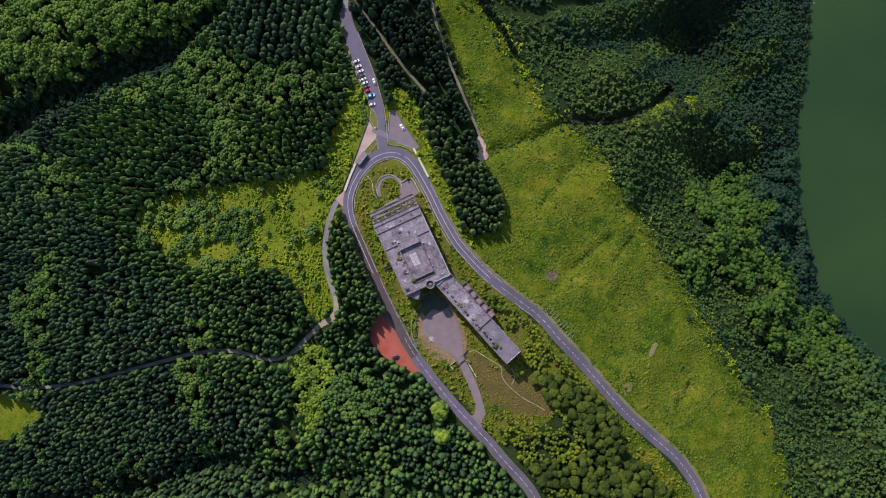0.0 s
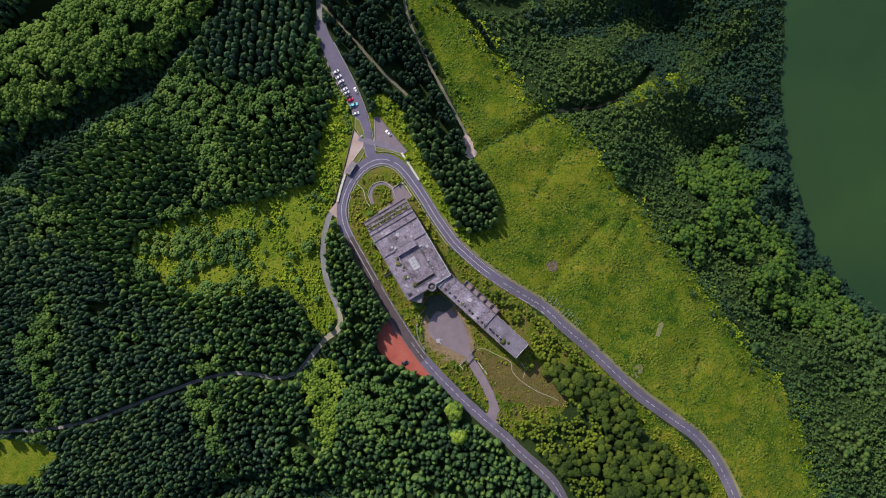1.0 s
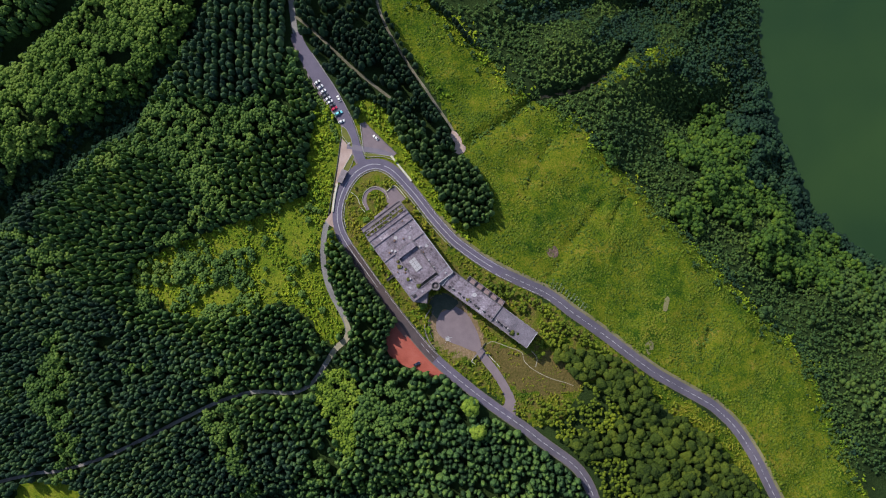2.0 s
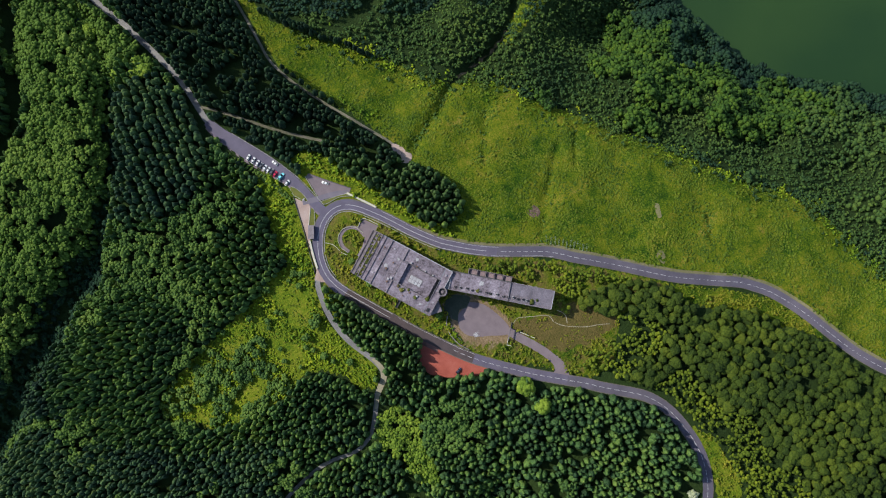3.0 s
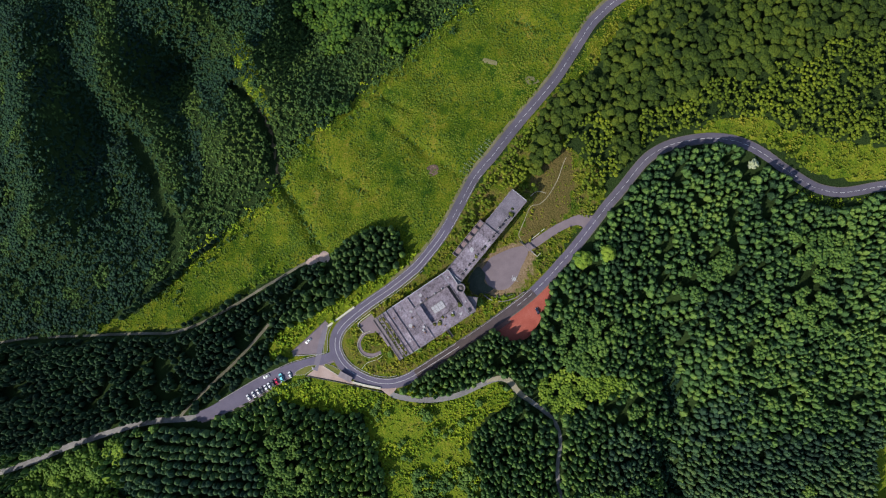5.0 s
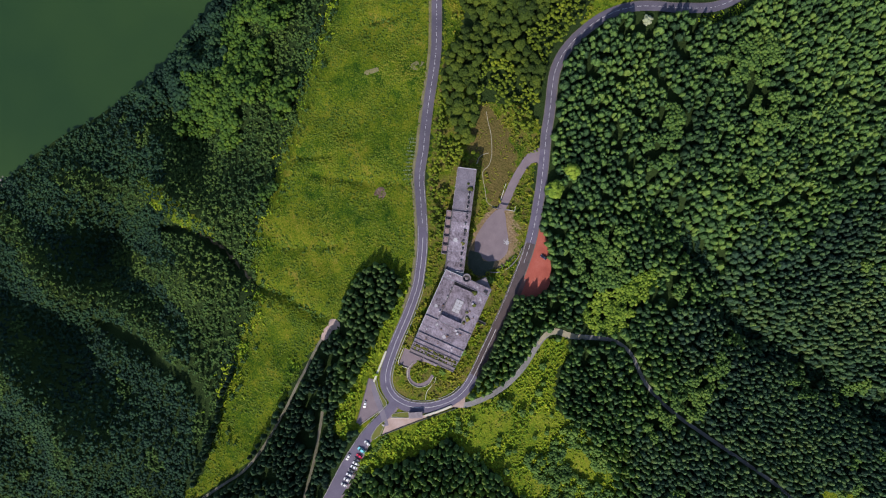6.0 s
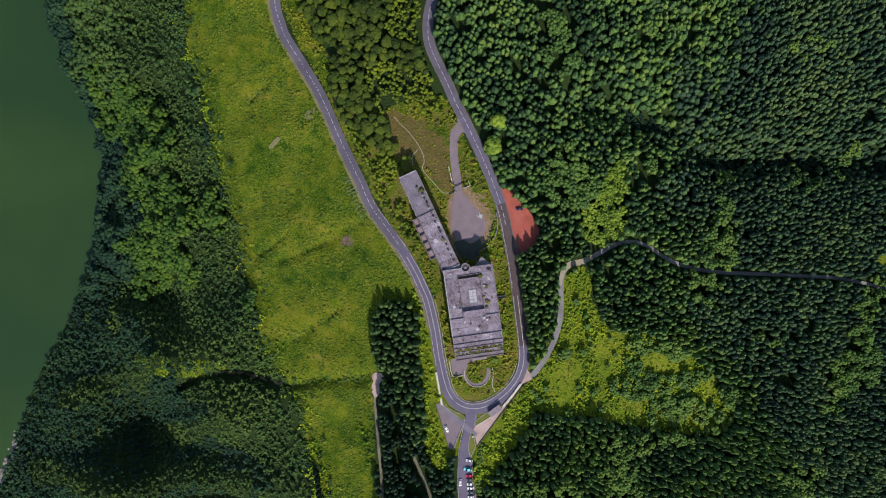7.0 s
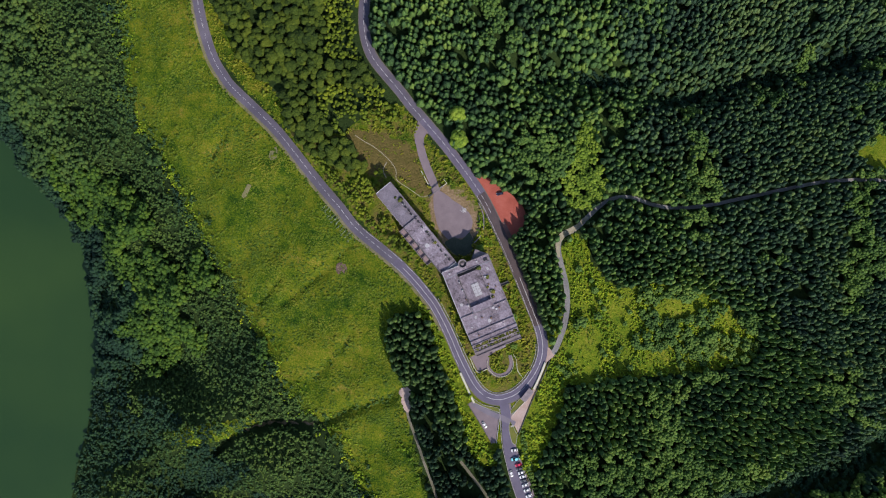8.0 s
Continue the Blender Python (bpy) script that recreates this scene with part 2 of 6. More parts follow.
def bare_land(x, y):
    u = AX * x + AY * y
    z = -0.34 * np.minimum(soft(u - 22, 5.0), 104) - 0.14 * soft(-62 - u, 8.0)
    edge = (125 - AY * y) / AX
    q = (x - edge) / np.maximum(np.interp(y, SHORE_Y, SHORE_X) - edge, 40)
    z -= (-LAKE_Z - 35.4) * np.clip(q, 0, 1) + 60 * np.clip(q - 1, 0, 0.5)
    rough = 4 * np.clip(q, 0, 1) * np.clip(1 - q, 0, 1)
    z += rough * (9 * np.sin(x / 31 + 1.3) * np.sin(y / 37 + 0.4) + 5 * np.sin((x + y) / 17) + 4 * np.sin((x - 2 * y) / 23))
    z -= rough * (44 * np.exp(-(((x - 150) / 52) ** 2 + ((y - 220) / 34) ** 2)) + 22 * np.exp(-(((x - 205) / 55) ** 2 + ((y - 126) / 24) ** 2)))
    # Raises the added ridge that throws shade south-east.
    z += 27 * np.exp(-(away(x, y, SHADE_RIDGE)[0] / 24) ** 2) * step(5, 45, x) * step(250, 205, x)
    z -= rough * 12 * np.exp(-(away(x, y, GULLY_B)[0] / 8) ** 2)
    for spur in SPURS:
        z += rough * 13 * np.exp(-(away(x, y, spur)[0] / 15) ** 2)
    z -= (4.2 + 6 * np.clip(q * 6, 0, 1)) * np.exp(-(away(x, y, GULLY_A)[0] / 4.0) ** 2) * step(4, 12, x)
    z -= (24 - 12 * step(-215, -180, x)) * np.exp(-(away(x, y, RAVINE_A)[0] / (19 - 10 * step(-225, -185, x))) ** 2) + 14 * np.exp(-(away(x, y, RAVINE_B)[0] / 14) ** 2)
    z -= 16 * np.exp(-(away(x, y, RAVINE_C)[0] / 10) ** 2)
    west = step(-70, -140, u)
    z += west * (4 * np.sin(x / 40 + y / 63) + 3 * np.sin(y / 29 - x / 71))
    slope = step(28, 70, u) * step(1.05, 0.9, q)
    z += slope * (1.7 * np.sin(x / 11 + 0.8 * np.sin(y / 9)) * np.sin(y / 13) + 0.5 * np.sin(x / 4.3 + y / 7) * np.sin(y / 5.1 - x / 9))
    for groove in GROOVES:
        z -= 2.2 * np.exp(-(away(x, y, groove)[0] / 2.4) ** 2)
    return z


ROAD_Z = [bare_land(line[:, 0], line[:, 1]) for line, _ in ROADS]


def land(x, y):
    """The height of the ground, cut and filled along the roads."""
    x, y = np.asarray(x, float), np.asarray(y, float)
    z = bare_land(x, y)
    for (line, half), heights in reversed(list(zip(ROADS, ROAD_Z))):
        d, k = away(x, y, line)
        w = 1 - step(half + 1.2, half + 7, d)
        z = z * (1 - w) + heights[k] * w
    return z


def level(x, y):
    return float(land(np.array([x]), np.array([y]))[0])


def inside(x, y, polygon):
    hit = np.zeros(x.shape, bool)
    for (xa, ya), (xb, yb) in zip(polygon, polygon[1:] + polygon[:1]):
        if ya != yb:
            hit ^= ((ya > y) != (yb > y)) & (x < (xb - xa) * (y - ya) / (yb - ya) + xa)
    return hit


GRASS = [(-37, 207), (-37, 262), (-31, 262), (-26, 236), (-8, 210), (4, 197), (18, 178), (37, 156), (52, 134), (82, 119), (100, 92), (125, 59), (146, 30), (171, -3),
         (191, -35), (208, -53), (219, -75), (221, -106), (229, -141), (262, -220), (210, -203), (184, -165), (172, -133), (162, -104), (146, -83),
         (110, -55), (80, -26), (50, 1), (26, 18), (4, 34), (-7, 45), (17, 52), (20, 65), (12, 85), (3, 97), (2, 112), (-8, 136), (-27, 179)]
MEADOW = [(-221, 46), (-215, 56), (-198, 60), (-177, 66), (-153, 70), (-132, 73), (-120, 79), (-96, 81), (-84, 77), (-86, 67), (-93, 56), (-95, 40),
          (-93, 24), (-86, 10), (-83, -3), (-92, -14), (-101, -10), (-104, 0), (-113, 11), (-125, 17), (-147, 11), (-173, 12), (-187, 15), (-199, 21), (-208, 33), (-219, 36)]
MEADOW_S = [(-320, -80), (-286, -82), (-278, -92), (-300, -112), (-330, -110)]
MEADOW_SE = [(-101, -280), (-117, -277), (-132, -265), (-154, -249), (-185, -245), (-190, -300), (-120, -325)]
BROWN = [(22.3, -36), (33, -37), (40.6, -38), (53, -49.6), (61, -59.4), (52, -63), (47, -60.5), (36, -61.5), (26, -57.9), (20.5, -57.5), (11, -43), (3.5, -29.5), (6.6, -27), (14.5, -31)]
COURT = [(-28, 0), (-27, 7), (-19, 9), (-9, 3), (-2.5, -8), (1.5, -20), (0.8, -29), (-5.5, -33), (-13, -29.5), (-22.5, -25), (-29, -18), (-30.5, -10)]
COURT_RIM = [(-26, -1), (-8, 2), (2, -16), (3, -28), (-7, -37), (-18, -33.5), (-29.5, -26), (-33, -12)]
RED = [(-22.5, -43.5), (-31.6, -43), (-40.9, -38), (-50.5, -33), (-58.7, -25), (-59.3, -16), (-56.3, -9.5), (-51.5, -5), (-46, -10), (-40.5, -19), (-33.5, -30.5)]
GARDEN = [(-77.5, 65), (-73.5, 80), (-64, 91), (-53, 93), (-44, 89), (-36, 80), (-22, 58), (-8, 34), (6, 24), (20, 15), (45, -6), (75, -32), (100, -58), (60, -60),
          (45, -80), (28, -82), (14, -70), (0, -56), (-20, -40), (-33, -21), (-47, 1), (-64, 30), (-75, 50)]
VERGE_E = [(-36, 101), (-48, 112), (-62, 138), (-52, 142), (-34, 122), (-24, 102), (-14, 72), (-9, 56), (0, 50), (2, 36), (-8, 41), (-19, 57), (-28.5, 73), (-37, 87), (-41, 95)]
TRI_PARK = [(-56.2, 124.5), (-38.1, 101.8), (-40.4, 99.6), (-47.6, 102.8), (-58.4, 107), (-58.2, 124)]
ISLAND_E = [(-59.0, 104.6), (-57.0, 101.6), (-47.6, 100.7), (-40.6, 97.6), (-42.3, 100.2), (-53.3, 103.4)]
ISLAND_W = [(-66.3, 104.4), (-73.5, 95.2), (-70.2, 94), (-65.2, 102.4)]
ISLAND_N = [(-71.3, 117), (-66, 109.4), (-65.9, 115), (-68.6, 122), (-71, 123)]
APRON = [(-71.8, 116), (-66, 107.5), (-66.4, 104.9), (-73.7, 95.2), (-77.5, 87.4), (-80, 78), (-82.2, 69.6), (-84.8, 67.2), (-81.5, 80), (-77.5, 93.7)]
APRON_W = [(-88.5, 64.5), (-82.4, 71), (-80.6, 66), (-81.2, 58), (-85.6, 60.5)]
CLUMP_E = [(-34, 130), (-18, 113), (1.7, 97), (10.5, 85.3), (19.6, 65.4), (18.3, 56), (1.2, 51), (-6, 50.5), (-10, 58.2), (-15, 70.7), (-23, 88.6),
           (-31, 104), (-41, 122)]
NW_WOOD = [(-350, 108), (-321, 118), (-305, 135), (-279, 136), (-246, 152), (-228, 160), (-205, 167), (-190, 179), (-160, 209), (-149, 229), (-137, 254), (-118, 262), (-105, 240),
           (-103, 252), (-116, 290), (-131, 320), (-160, 330), (-190, 300), (-182, 264), (-197, 253), (-217, 245), (-230, 222), (-260, 208), (-310, 185), (-350, 150)]
ROW_WOOD = [(-141, 237), (-122, 240), (-106, 235), (-99, 215), (-97, 178), (-112, 160), (-131, 150), (-160, 152), (-180, 168), (-160, 197)]
SOUTH_WOOD = [(28, -42), (60, -57), (66, -66), (50, -70), (30, -66), (22, -70), (33, -83), (60, -110), (66, -142), (50, -188), (32, -210), (28, -240), (30, -262), (60, -300),
              (280, -300), (225, -238), (192, -192), (170, -160), (154, -108), (122, -76), (88, -47), (60, -20), (40, -2), (10, 17), (4, 16), (40, -22), (34, -32)]
VERGE_W = [(-84, 68), (-97, 73), (-98, 96), (-91, 120), (-85, 142), (-77, 142), (-73, 118), (-78, 94)]
VERGE_S = [(62, -140), (70, -150), (70, -184), (60, -197), (52, -226), (44, -262), (24, -262), (26, -236), (33, -212), (46, -198), (56, -176), (60, -160)]
VERGE_R = [(100, -58), (136, -87), (155, -106), (166, -140), (158, -138), (136, -102), (104, -76)]
LIGHT_BAND = [(-122, 151), (-116, 140), (-131, 116), (-140, 117), (-150, 132), (-172, 124), (-186, 128), (-204, 148), (-194, 157), (-184, 150), (-164, 145), (-140, 136)]
VERGE_T = [(-80.5, 60), (-84, 61), (-90, 50), (-91.5, 36), (-86, 26), (-76, 44)]
JUNCTION = [(-75, 126), (-55, 128), (-36, 101), (-44, 88), (-70, 84), (-80, 72), (-86, 66), (-80, 95)]
CLEARING = [(104, 144), (122, 158), (139, 168), (160, 176), (184, 182), (187, 171), (168, 164), (150, 156), (128, 147), (110, 138)]
ENTRANCE = [(-48, 78.5), (-41.2, 81), (-35, 71.6), (-38.4, 69.6), (-46.2, 66), (-50, 64), (-52, 67), (-47.4, 70.5)]
FOOTPATH = spline([(-0.5, -28.6), (6.5, -25.4), (9.9, -26.4), (15.6, -29.4), (24.4, -34.2), (25.6, -39.9), (30.3, -45.7), (40.1, -52.5), (48.4, -56.1), (54.1, -59.1)], 1.2)
RING = spline([(-46.6, 70.5), (-47.4, 76.2), (-51.2, 80.2), (-56, 81), (-60.6, 78), (-62, 72.6), (-60.6, 67.5)], 1.5)
COPSE = [(-205, 42), (-200, 52), (-186, 55), (-165, 54), (-150, 54), (-152, 40), (-144, 28), (-140, 12), (-170, 11), (-184, 20), (-176, 34)]
TONGUE = [(-118, 27), (-98, 32), (-86, 12), (-82, -2), (-91, -15), (-104, -20), (-112, -8), (-115, 2)]
COURT_IN = [(-14, 0.5), (-6.5, -6), (-2.5, -15), (-0.6, -22), (-0.2, -28), (-3.4, -30.4), (-8, -28.6), (-13, -25.5), (-19, -22.5), (-25, -17.5), (-26.8, -11), (-23.5, -4), (-19, -2)]
YARD = [(-25.5, -7), (-29, -1), (-28, 6), (-20, 9), (-11, 2.5), (-12.5, 0), (-16.5, -2.5), (-21, -1.5)]
HOLLOWS = np.concatenate([line[::2] for line in GROOVES])
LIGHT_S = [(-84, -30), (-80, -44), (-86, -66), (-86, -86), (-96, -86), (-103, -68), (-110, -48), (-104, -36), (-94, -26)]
LIGHT_HEATH = [(60, -55), (82, -64), (80, -80), (62, -90), (48, -92), (28, -82), (22, -72), (32, -66), (46, -64), (56, -66)]
BARE_END = [(-1.5, 100), (2, 97.5), (5.5, 98.8), (7, 102), (4.8, 104.5), (4.5, 108), (2, 112.5), (-1, 114), (-2, 109), (0.3, 105)]


# ---------------------------------------------------------------- building helpers
def mesh_of(name, verts, faces, mat, smooth=False):
    me = bpy.data.meshes.new(name)
    me.from_pydata([tuple(v) for v in verts], [], [tuple(f) for f in faces])
    me.materials.append(mat)
    if smooth:
        me.polygons.foreach_set("use_smooth", [True] * len(me.polygons))
    me.update()
    return me


def part(name, bm, mat, parent=None, label=""):
    me = bpy.data.meshes.new(name)
    bm.normal_update()
    bm.to_mesh(me)
    bm.free()
    me.materials.append(mat)
    ob = new(name, me)
    ob.parent = parent
    return tagged(ob, label)


def sheet(name, xs, ys, mat, label, category):
    gx, gy = np.meshgrid(xs, ys)
    z = land(gx.ravel(), gy.ravel())
    for line, half in ROADS:                  # the road bed
        z -= 0.3 * (1 - step(half - 0.2, half + 1.6, away(gx.ravel(), gy.ravel(), line)[0]))
    co = np.stack([gx.ravel(), gy.ravel(), z], 1)
    w, h = len(xs), len(ys)
    i = (np.arange(h - 1)[:, None] * w + np.arange(w - 1)[None]).ravel()
    me = quads(name, co, np.stack([i, i + 1, i + w + 1, i + w], 1), mat, True)
    return tagged(new(name, me), label, category, kind="structure"), me, gx.ravel(), gy.ravel()


def quads(name, co, faces, mat, smooth=False):
    """A mesh from arrays: faces all with the same number of corners."""
    me = bpy.data.meshes.new(name)
    n, k = faces.shape
    me.vertices.add(len(co))
    me.vertices.foreach_set("co", np.asarray(co, np.float32).ravel())
    me.loops.add(n * k)
    me.loops.foreach_set("vertex_index", faces.ravel().astype(np.int32))
    me.polygons.add(n)
    me.polygons.foreach_set("loop_start", np.arange(0, n * k, k, dtype=np.int32))
    me.materials.append(mat)
    me.polygons.foreach_set("use_smooth", np.full(n, smooth))
    me.update(calc_edges=True)
    me.validate()
    return me


def normals(line):
    d = np.gradient(line, axis=0)
    d /= np.linalg.norm(d, axis=1)[:, None]
    return np.stack([d[:, 1], -d[:, 0]], 1)     # to the right of the way


def ribbon(name, line, left, right, lift, mat, label="", category="", parent=None, kind="structure", across=4):
    """A strip along a line, lying on the ground."""
    nrm = normals(line)
    left, right = np.broadcast_to(left, len(line)), np.broadcast_to(right, len(line))
    rows = [line + nrm * (left + (right - left) * k / across)[:, None] for k in range(across + 1)]
    co = np.concatenate(rows)
    z = land(co[:, 0], co[:, 1]) + lift
    n = len(line)
    i = np.concatenate([np.arange(n - 1) + k * n for k in range(across)])
    me = quads(name, np.column_stack([co, z]), np.stack([i, i + n, i + n + 1, i + 1], 1), mat)
    ob = new(name, me)
    ob.parent = parent
    return tagged(ob, label, category, kind=kind if not parent else "")


def swept(name, line, offset, width, base, height, mat, label="", category="", parent=None, kind=""):
    """A wall or kerb of a square section along a line, on the ground."""
    nrm = normals(line)
    a, b = line + nrm * (offset - width / 2), line + nrm * (offset + width / 2)
    z = land(line[:, 0] + nrm[:, 0] * offset, line[:, 1] + nrm[:, 1] * offset)
    n = len(line)
    bevel = min(0.05, width / 6)
    ring = [np.column_stack([a, z + base]), np.column_stack([a, z + height - bevel]), np.column_stack([a + nrm * bevel, z + height]),
            np.column_stack([b - nrm * bevel, z + height]), np.column_stack([b, z + height - bevel]), np.column_stack([b, z + base])]
    co = np.concatenate(ring)
    i = np.concatenate([np.arange(n - 1) + k * n for k in range(5)])
    me = quads(name, co, np.stack([i, i + 1, i + n + 1, i + n], 1), mat)
    extra = bmesh.new()
    extra.from_mesh(me)
    extra.verts.ensure_lookup_table()
    extra.faces.new([extra.verts[k * n] for k in range(6)])
    extra.faces.new([extra.verts[k * n + n - 1] for k in reversed(range(6))])
    bmesh.ops.recalc_face_normals(extra, faces=extra.faces)
    extra.to_mesh(me)
    extra.free()
    ob = new(name, me)
    ob.parent = parent
    return tagged(ob, label, category, kind=kind)


def patch(name, polygon, lift, mat, label="", category="", round_by=1.5, kind="structure"):
    """A paved or bare area lying on the ground, with its corners rounded."""
    ring = spline(polygon + polygon[:1], round_by)[:-1] if round_by else np.array(polygon)
    lo, hi = ring.min(0), ring.max(0)
    bm = bmesh.new()
    loop = [bm.verts.new((a, b, 0)) for a, b in ring]
    face = bm.faces.new(loop)
    bmesh.ops.triangulate(bm, faces=[face])
    for axis, count in ((0, int((hi[0] - lo[0]) / 3)), (1, int((hi[1] - lo[1]) / 3))):
        for k in range(1, count + 1):
            co, no = [0, 0, 0], [0, 0, 0]
            co[axis], no[axis] = lo[axis] + k * (hi[axis] - lo[axis]) / (count + 1), 1
            bmesh.ops.bisect_plane(bm, geom=bm.verts[:] + bm.edges[:] + bm.faces[:], plane_co=co, plane_no=no)
    co = np.array([v.co[:] for v in bm.verts])
    for v, z in zip(bm.verts, land(co[:, 0], co[:, 1])):
        v.co.z = z + lift
    if sum(f.normal.z for f in bm.faces) < 0:
        bmesh.ops.reverse_faces(bm, faces=bm.faces)
    return tagged(part(name, bm, mat), label, category, kind=kind)


def box(bm, m, x0, x1, y0, y1, z0, z1, bevel=0.0):
    """A box in the frame m."""
    made = bmesh.ops.create_cube(bm, size=1.0, matrix=m @ Matrix.Translation(((x0 + x1) / 2, (y0 + y1) / 2, (z0 + z1) / 2))
                                 @ Matrix.Diagonal((abs(x1 - x0), abs(y1 - y0), abs(z1 - z0), 1)))
    if m.determinant() < 0:
        bmesh.ops.reverse_faces(bm, faces=list({f for v in made["verts"] for f in v.link_faces}))
    if bevel:
        bmesh.ops.bevel(bm, geom=list({e for v in made["verts"] for e in v.link_edges}), offset=bevel, segments=1, affect="EDGES")


def ring_wall(bm, m, radius, thick, z0, z1, count=32):
    rings = []
    for r, z in ((radius, z0), (radius, z1), (radius - thick, z1), (radius - thick, z0)):
        rings.append([bm.verts.new(m @ Vector((r * math.cos(k * math.tau / count), r * math.sin(k * math.tau / count), z))) for k in range(count)])
    for a, b in zip(rings, rings[1:]):
        for k in range(count):
            bm.faces.new((a[k], a[(k + 1) % count], b[(k + 1) % count], b[k]))
    bmesh.ops.recalc_face_normals(bm, faces=bm.faces)


# ---------------------------------------------------------------- ground and water
def ground_material():
    """Forest floor, with grass, brown heath and bare earth where the ground is marked so."""
    m = bpy.data.materials.new("ground_cover")
    m.use_nodes = True
    nt = m.node_tree
    n, link = nt.nodes, nt.links.new
    geo = n.new("ShaderNodeNewGeometry")

    def noise_of(scale, detail=5.0):
        t = n.new("ShaderNodeTexNoise")
        t.inputs["Scale"].default_value, t.inputs["Detail"].default_value = scale, detail
        t.inputs["Roughness"].default_value = 0.62
        link(geo.outputs["Position"], t.inputs["Vector"])
        return t.outputs["Fac"]

    def ramp(fac, stops, lo=0.3, hi=0.7):
        r = n.new("ShaderNodeValToRGB")
        while len(r.color_ramp.elements) < len(stops):
            r.color_ramp.elements.new(0.5)
        for k, c in enumerate(stops):
            r.color_ramp.elements[k].position = lo + (hi - lo) * k / (len(stops) - 1)
            r.color_ramp.elements[k].color = (*c, 1)
        link(fac, r.inputs[0])
        return r.outputs[0]

    def blend(fac, a, b):
        x = n.new("ShaderNodeMix")
        x.data_type = "RGBA"
        link(fac, x.inputs[0])
        link(a, x.inputs[6])
        link(b, x.inputs[7])
        return x.outputs[2]

    def average(a, b, share):
        x = n.new("ShaderNodeMix")
        x.inputs[0].default_value = share
        link(a, x.inputs[2])
        link(b, x.inputs[3])
        return x.outputs[0]

    def streaks(scale):
        turn = n.new("ShaderNodeMapping")
        turn.inputs["Rotation"].default_value = (0, 0, -math.atan2(AY, AX))
        turn.inputs["Scale"].default_value = (0.28, 1.0, 1.0)
        link(geo.outputs["Position"], turn.inputs["Vector"])
        t = n.new("ShaderNodeTexNoise")
        t.inputs["Scale"].default_value, t.inputs["Detail"].default_value = scale, 5.0
        link(turn.outputs[0], t.inputs["Vector"])
        return t.outputs["Fac"]

    coarse, fine, mid = noise_of(0.03), noise_of(1.0), noise_of(0.16)
    floor = ramp(average(coarse, fine, 0.5), [(0.014, 0.026, 0.010), (0.035, 0.060, 0.016)])
    grass = ramp(average(average(average(coarse, mid, 0.45), streaks(0.09), 0.3), fine, 0.36), [(0.018, 0.050, 0.006), (0.050, 0.092, 0.007), (0.098, 0.134, 0.009), (0.150, 0.158, 0.013), (0.215, 0.180, 0.036)], 0.41, 0.60)
    meadow = ramp(average(average(coarse, mid, 0.55), fine, 0.4), [(0.030, 0.072, 0.008), (0.082, 0.138, 0.011), (0.142, 0.186, 0.014), (0.182, 0.200, 0.020), (0.235, 0.215, 0.040)], 0.37, 0.63)
    heath = ramp(average(average(coarse, mid, 0.6), fine, 0.45), [(0.055, 0.062, 0.014), (0.102, 0.086, 0.026), (0.140, 0.104, 0.038), (0.175, 0.155, 0.040)], 0.36, 0.64)
    earth = ramp(average(mid, fine, 0.5), [(0.13, 0.105, 0.045), (0.24, 0.165, 0.095), (0.33, 0.26, 0.19)])
    colour = floor
    for name, tone in (("grass", grass), ("meadow", meadow), ("heath", heath), ("earth", earth)):
        at = n.new("ShaderNodeAttribute")
        at.attribute_name = name
        wob = n.new("ShaderNodeMath")
        wob.operation = "MULTIPLY_ADD"
        link(mid, wob.inputs[0])
        wob.inputs[1].default_value = 0.9
        wob.inputs[2].default_value = -0.45
        add = n.new("ShaderNodeMath")
        add.operation = "ADD"
        link(at.outputs["Fac"], add.inputs[0])
        link(wob.outputs[0], add.inputs[1])
        cut = n.new("ShaderNodeMapRange")
        cut.inputs[1].default_value, cut.inputs[2].default_value = 0.4, 0.6
        link(add.outputs[0], cut.inputs[0])
        colour = blend(cut.outputs[0], colour, tone)
    bsdf = n["Principled BSDF"]
    link(colour, bsdf.inputs["Base Color"])
    bsdf.inputs["Roughness"].default_value = 0.95
    bsdf.inputs["Specular IOR Level"].default_value = 0.06
    bp = n.new("ShaderNodeBump")
    bp.inputs["Strength"].default_value, bp.inputs["Distance"].default_value = 0.9, 1.1
    link(noise_of(0.7, 8.0), bp.inputs["Height"])
    link(bp.outputs[0], bsdf.inputs["Normal"])
    return m


far = [500, 620, 800, 1100, 1600, 2400, 3600, 4900]
xs = np.concatenate([[-v for v in reversed(far)], np.arange(-430, 430.1, 2.8), far])
ys = np.concatenate([[-v for v in reversed(far)], np.arange(-430, 430.1, 2.8), far])
ground, ground_mesh, gx, gy = sheet("ground", xs, ys, ground_material(), "hillside of forest floor, tall grass and heath", "ground")


def mark(name, polygons, part_of=(), lines=(), near=0.5):
    v = np.zeros(len(gx), np.float32)
    for p in part_of:
        v[inside(gx, gy, p)] = near
    for line, width in lines:
        v[away(gx, gy, line)[0] < width] = 0.55
    for p in polygons:
        v[inside(gx, gy, p)] = 1.0
    ground_mesh.attributes.new(name, "FLOAT", "POINT").data.foreach_set("value", v)


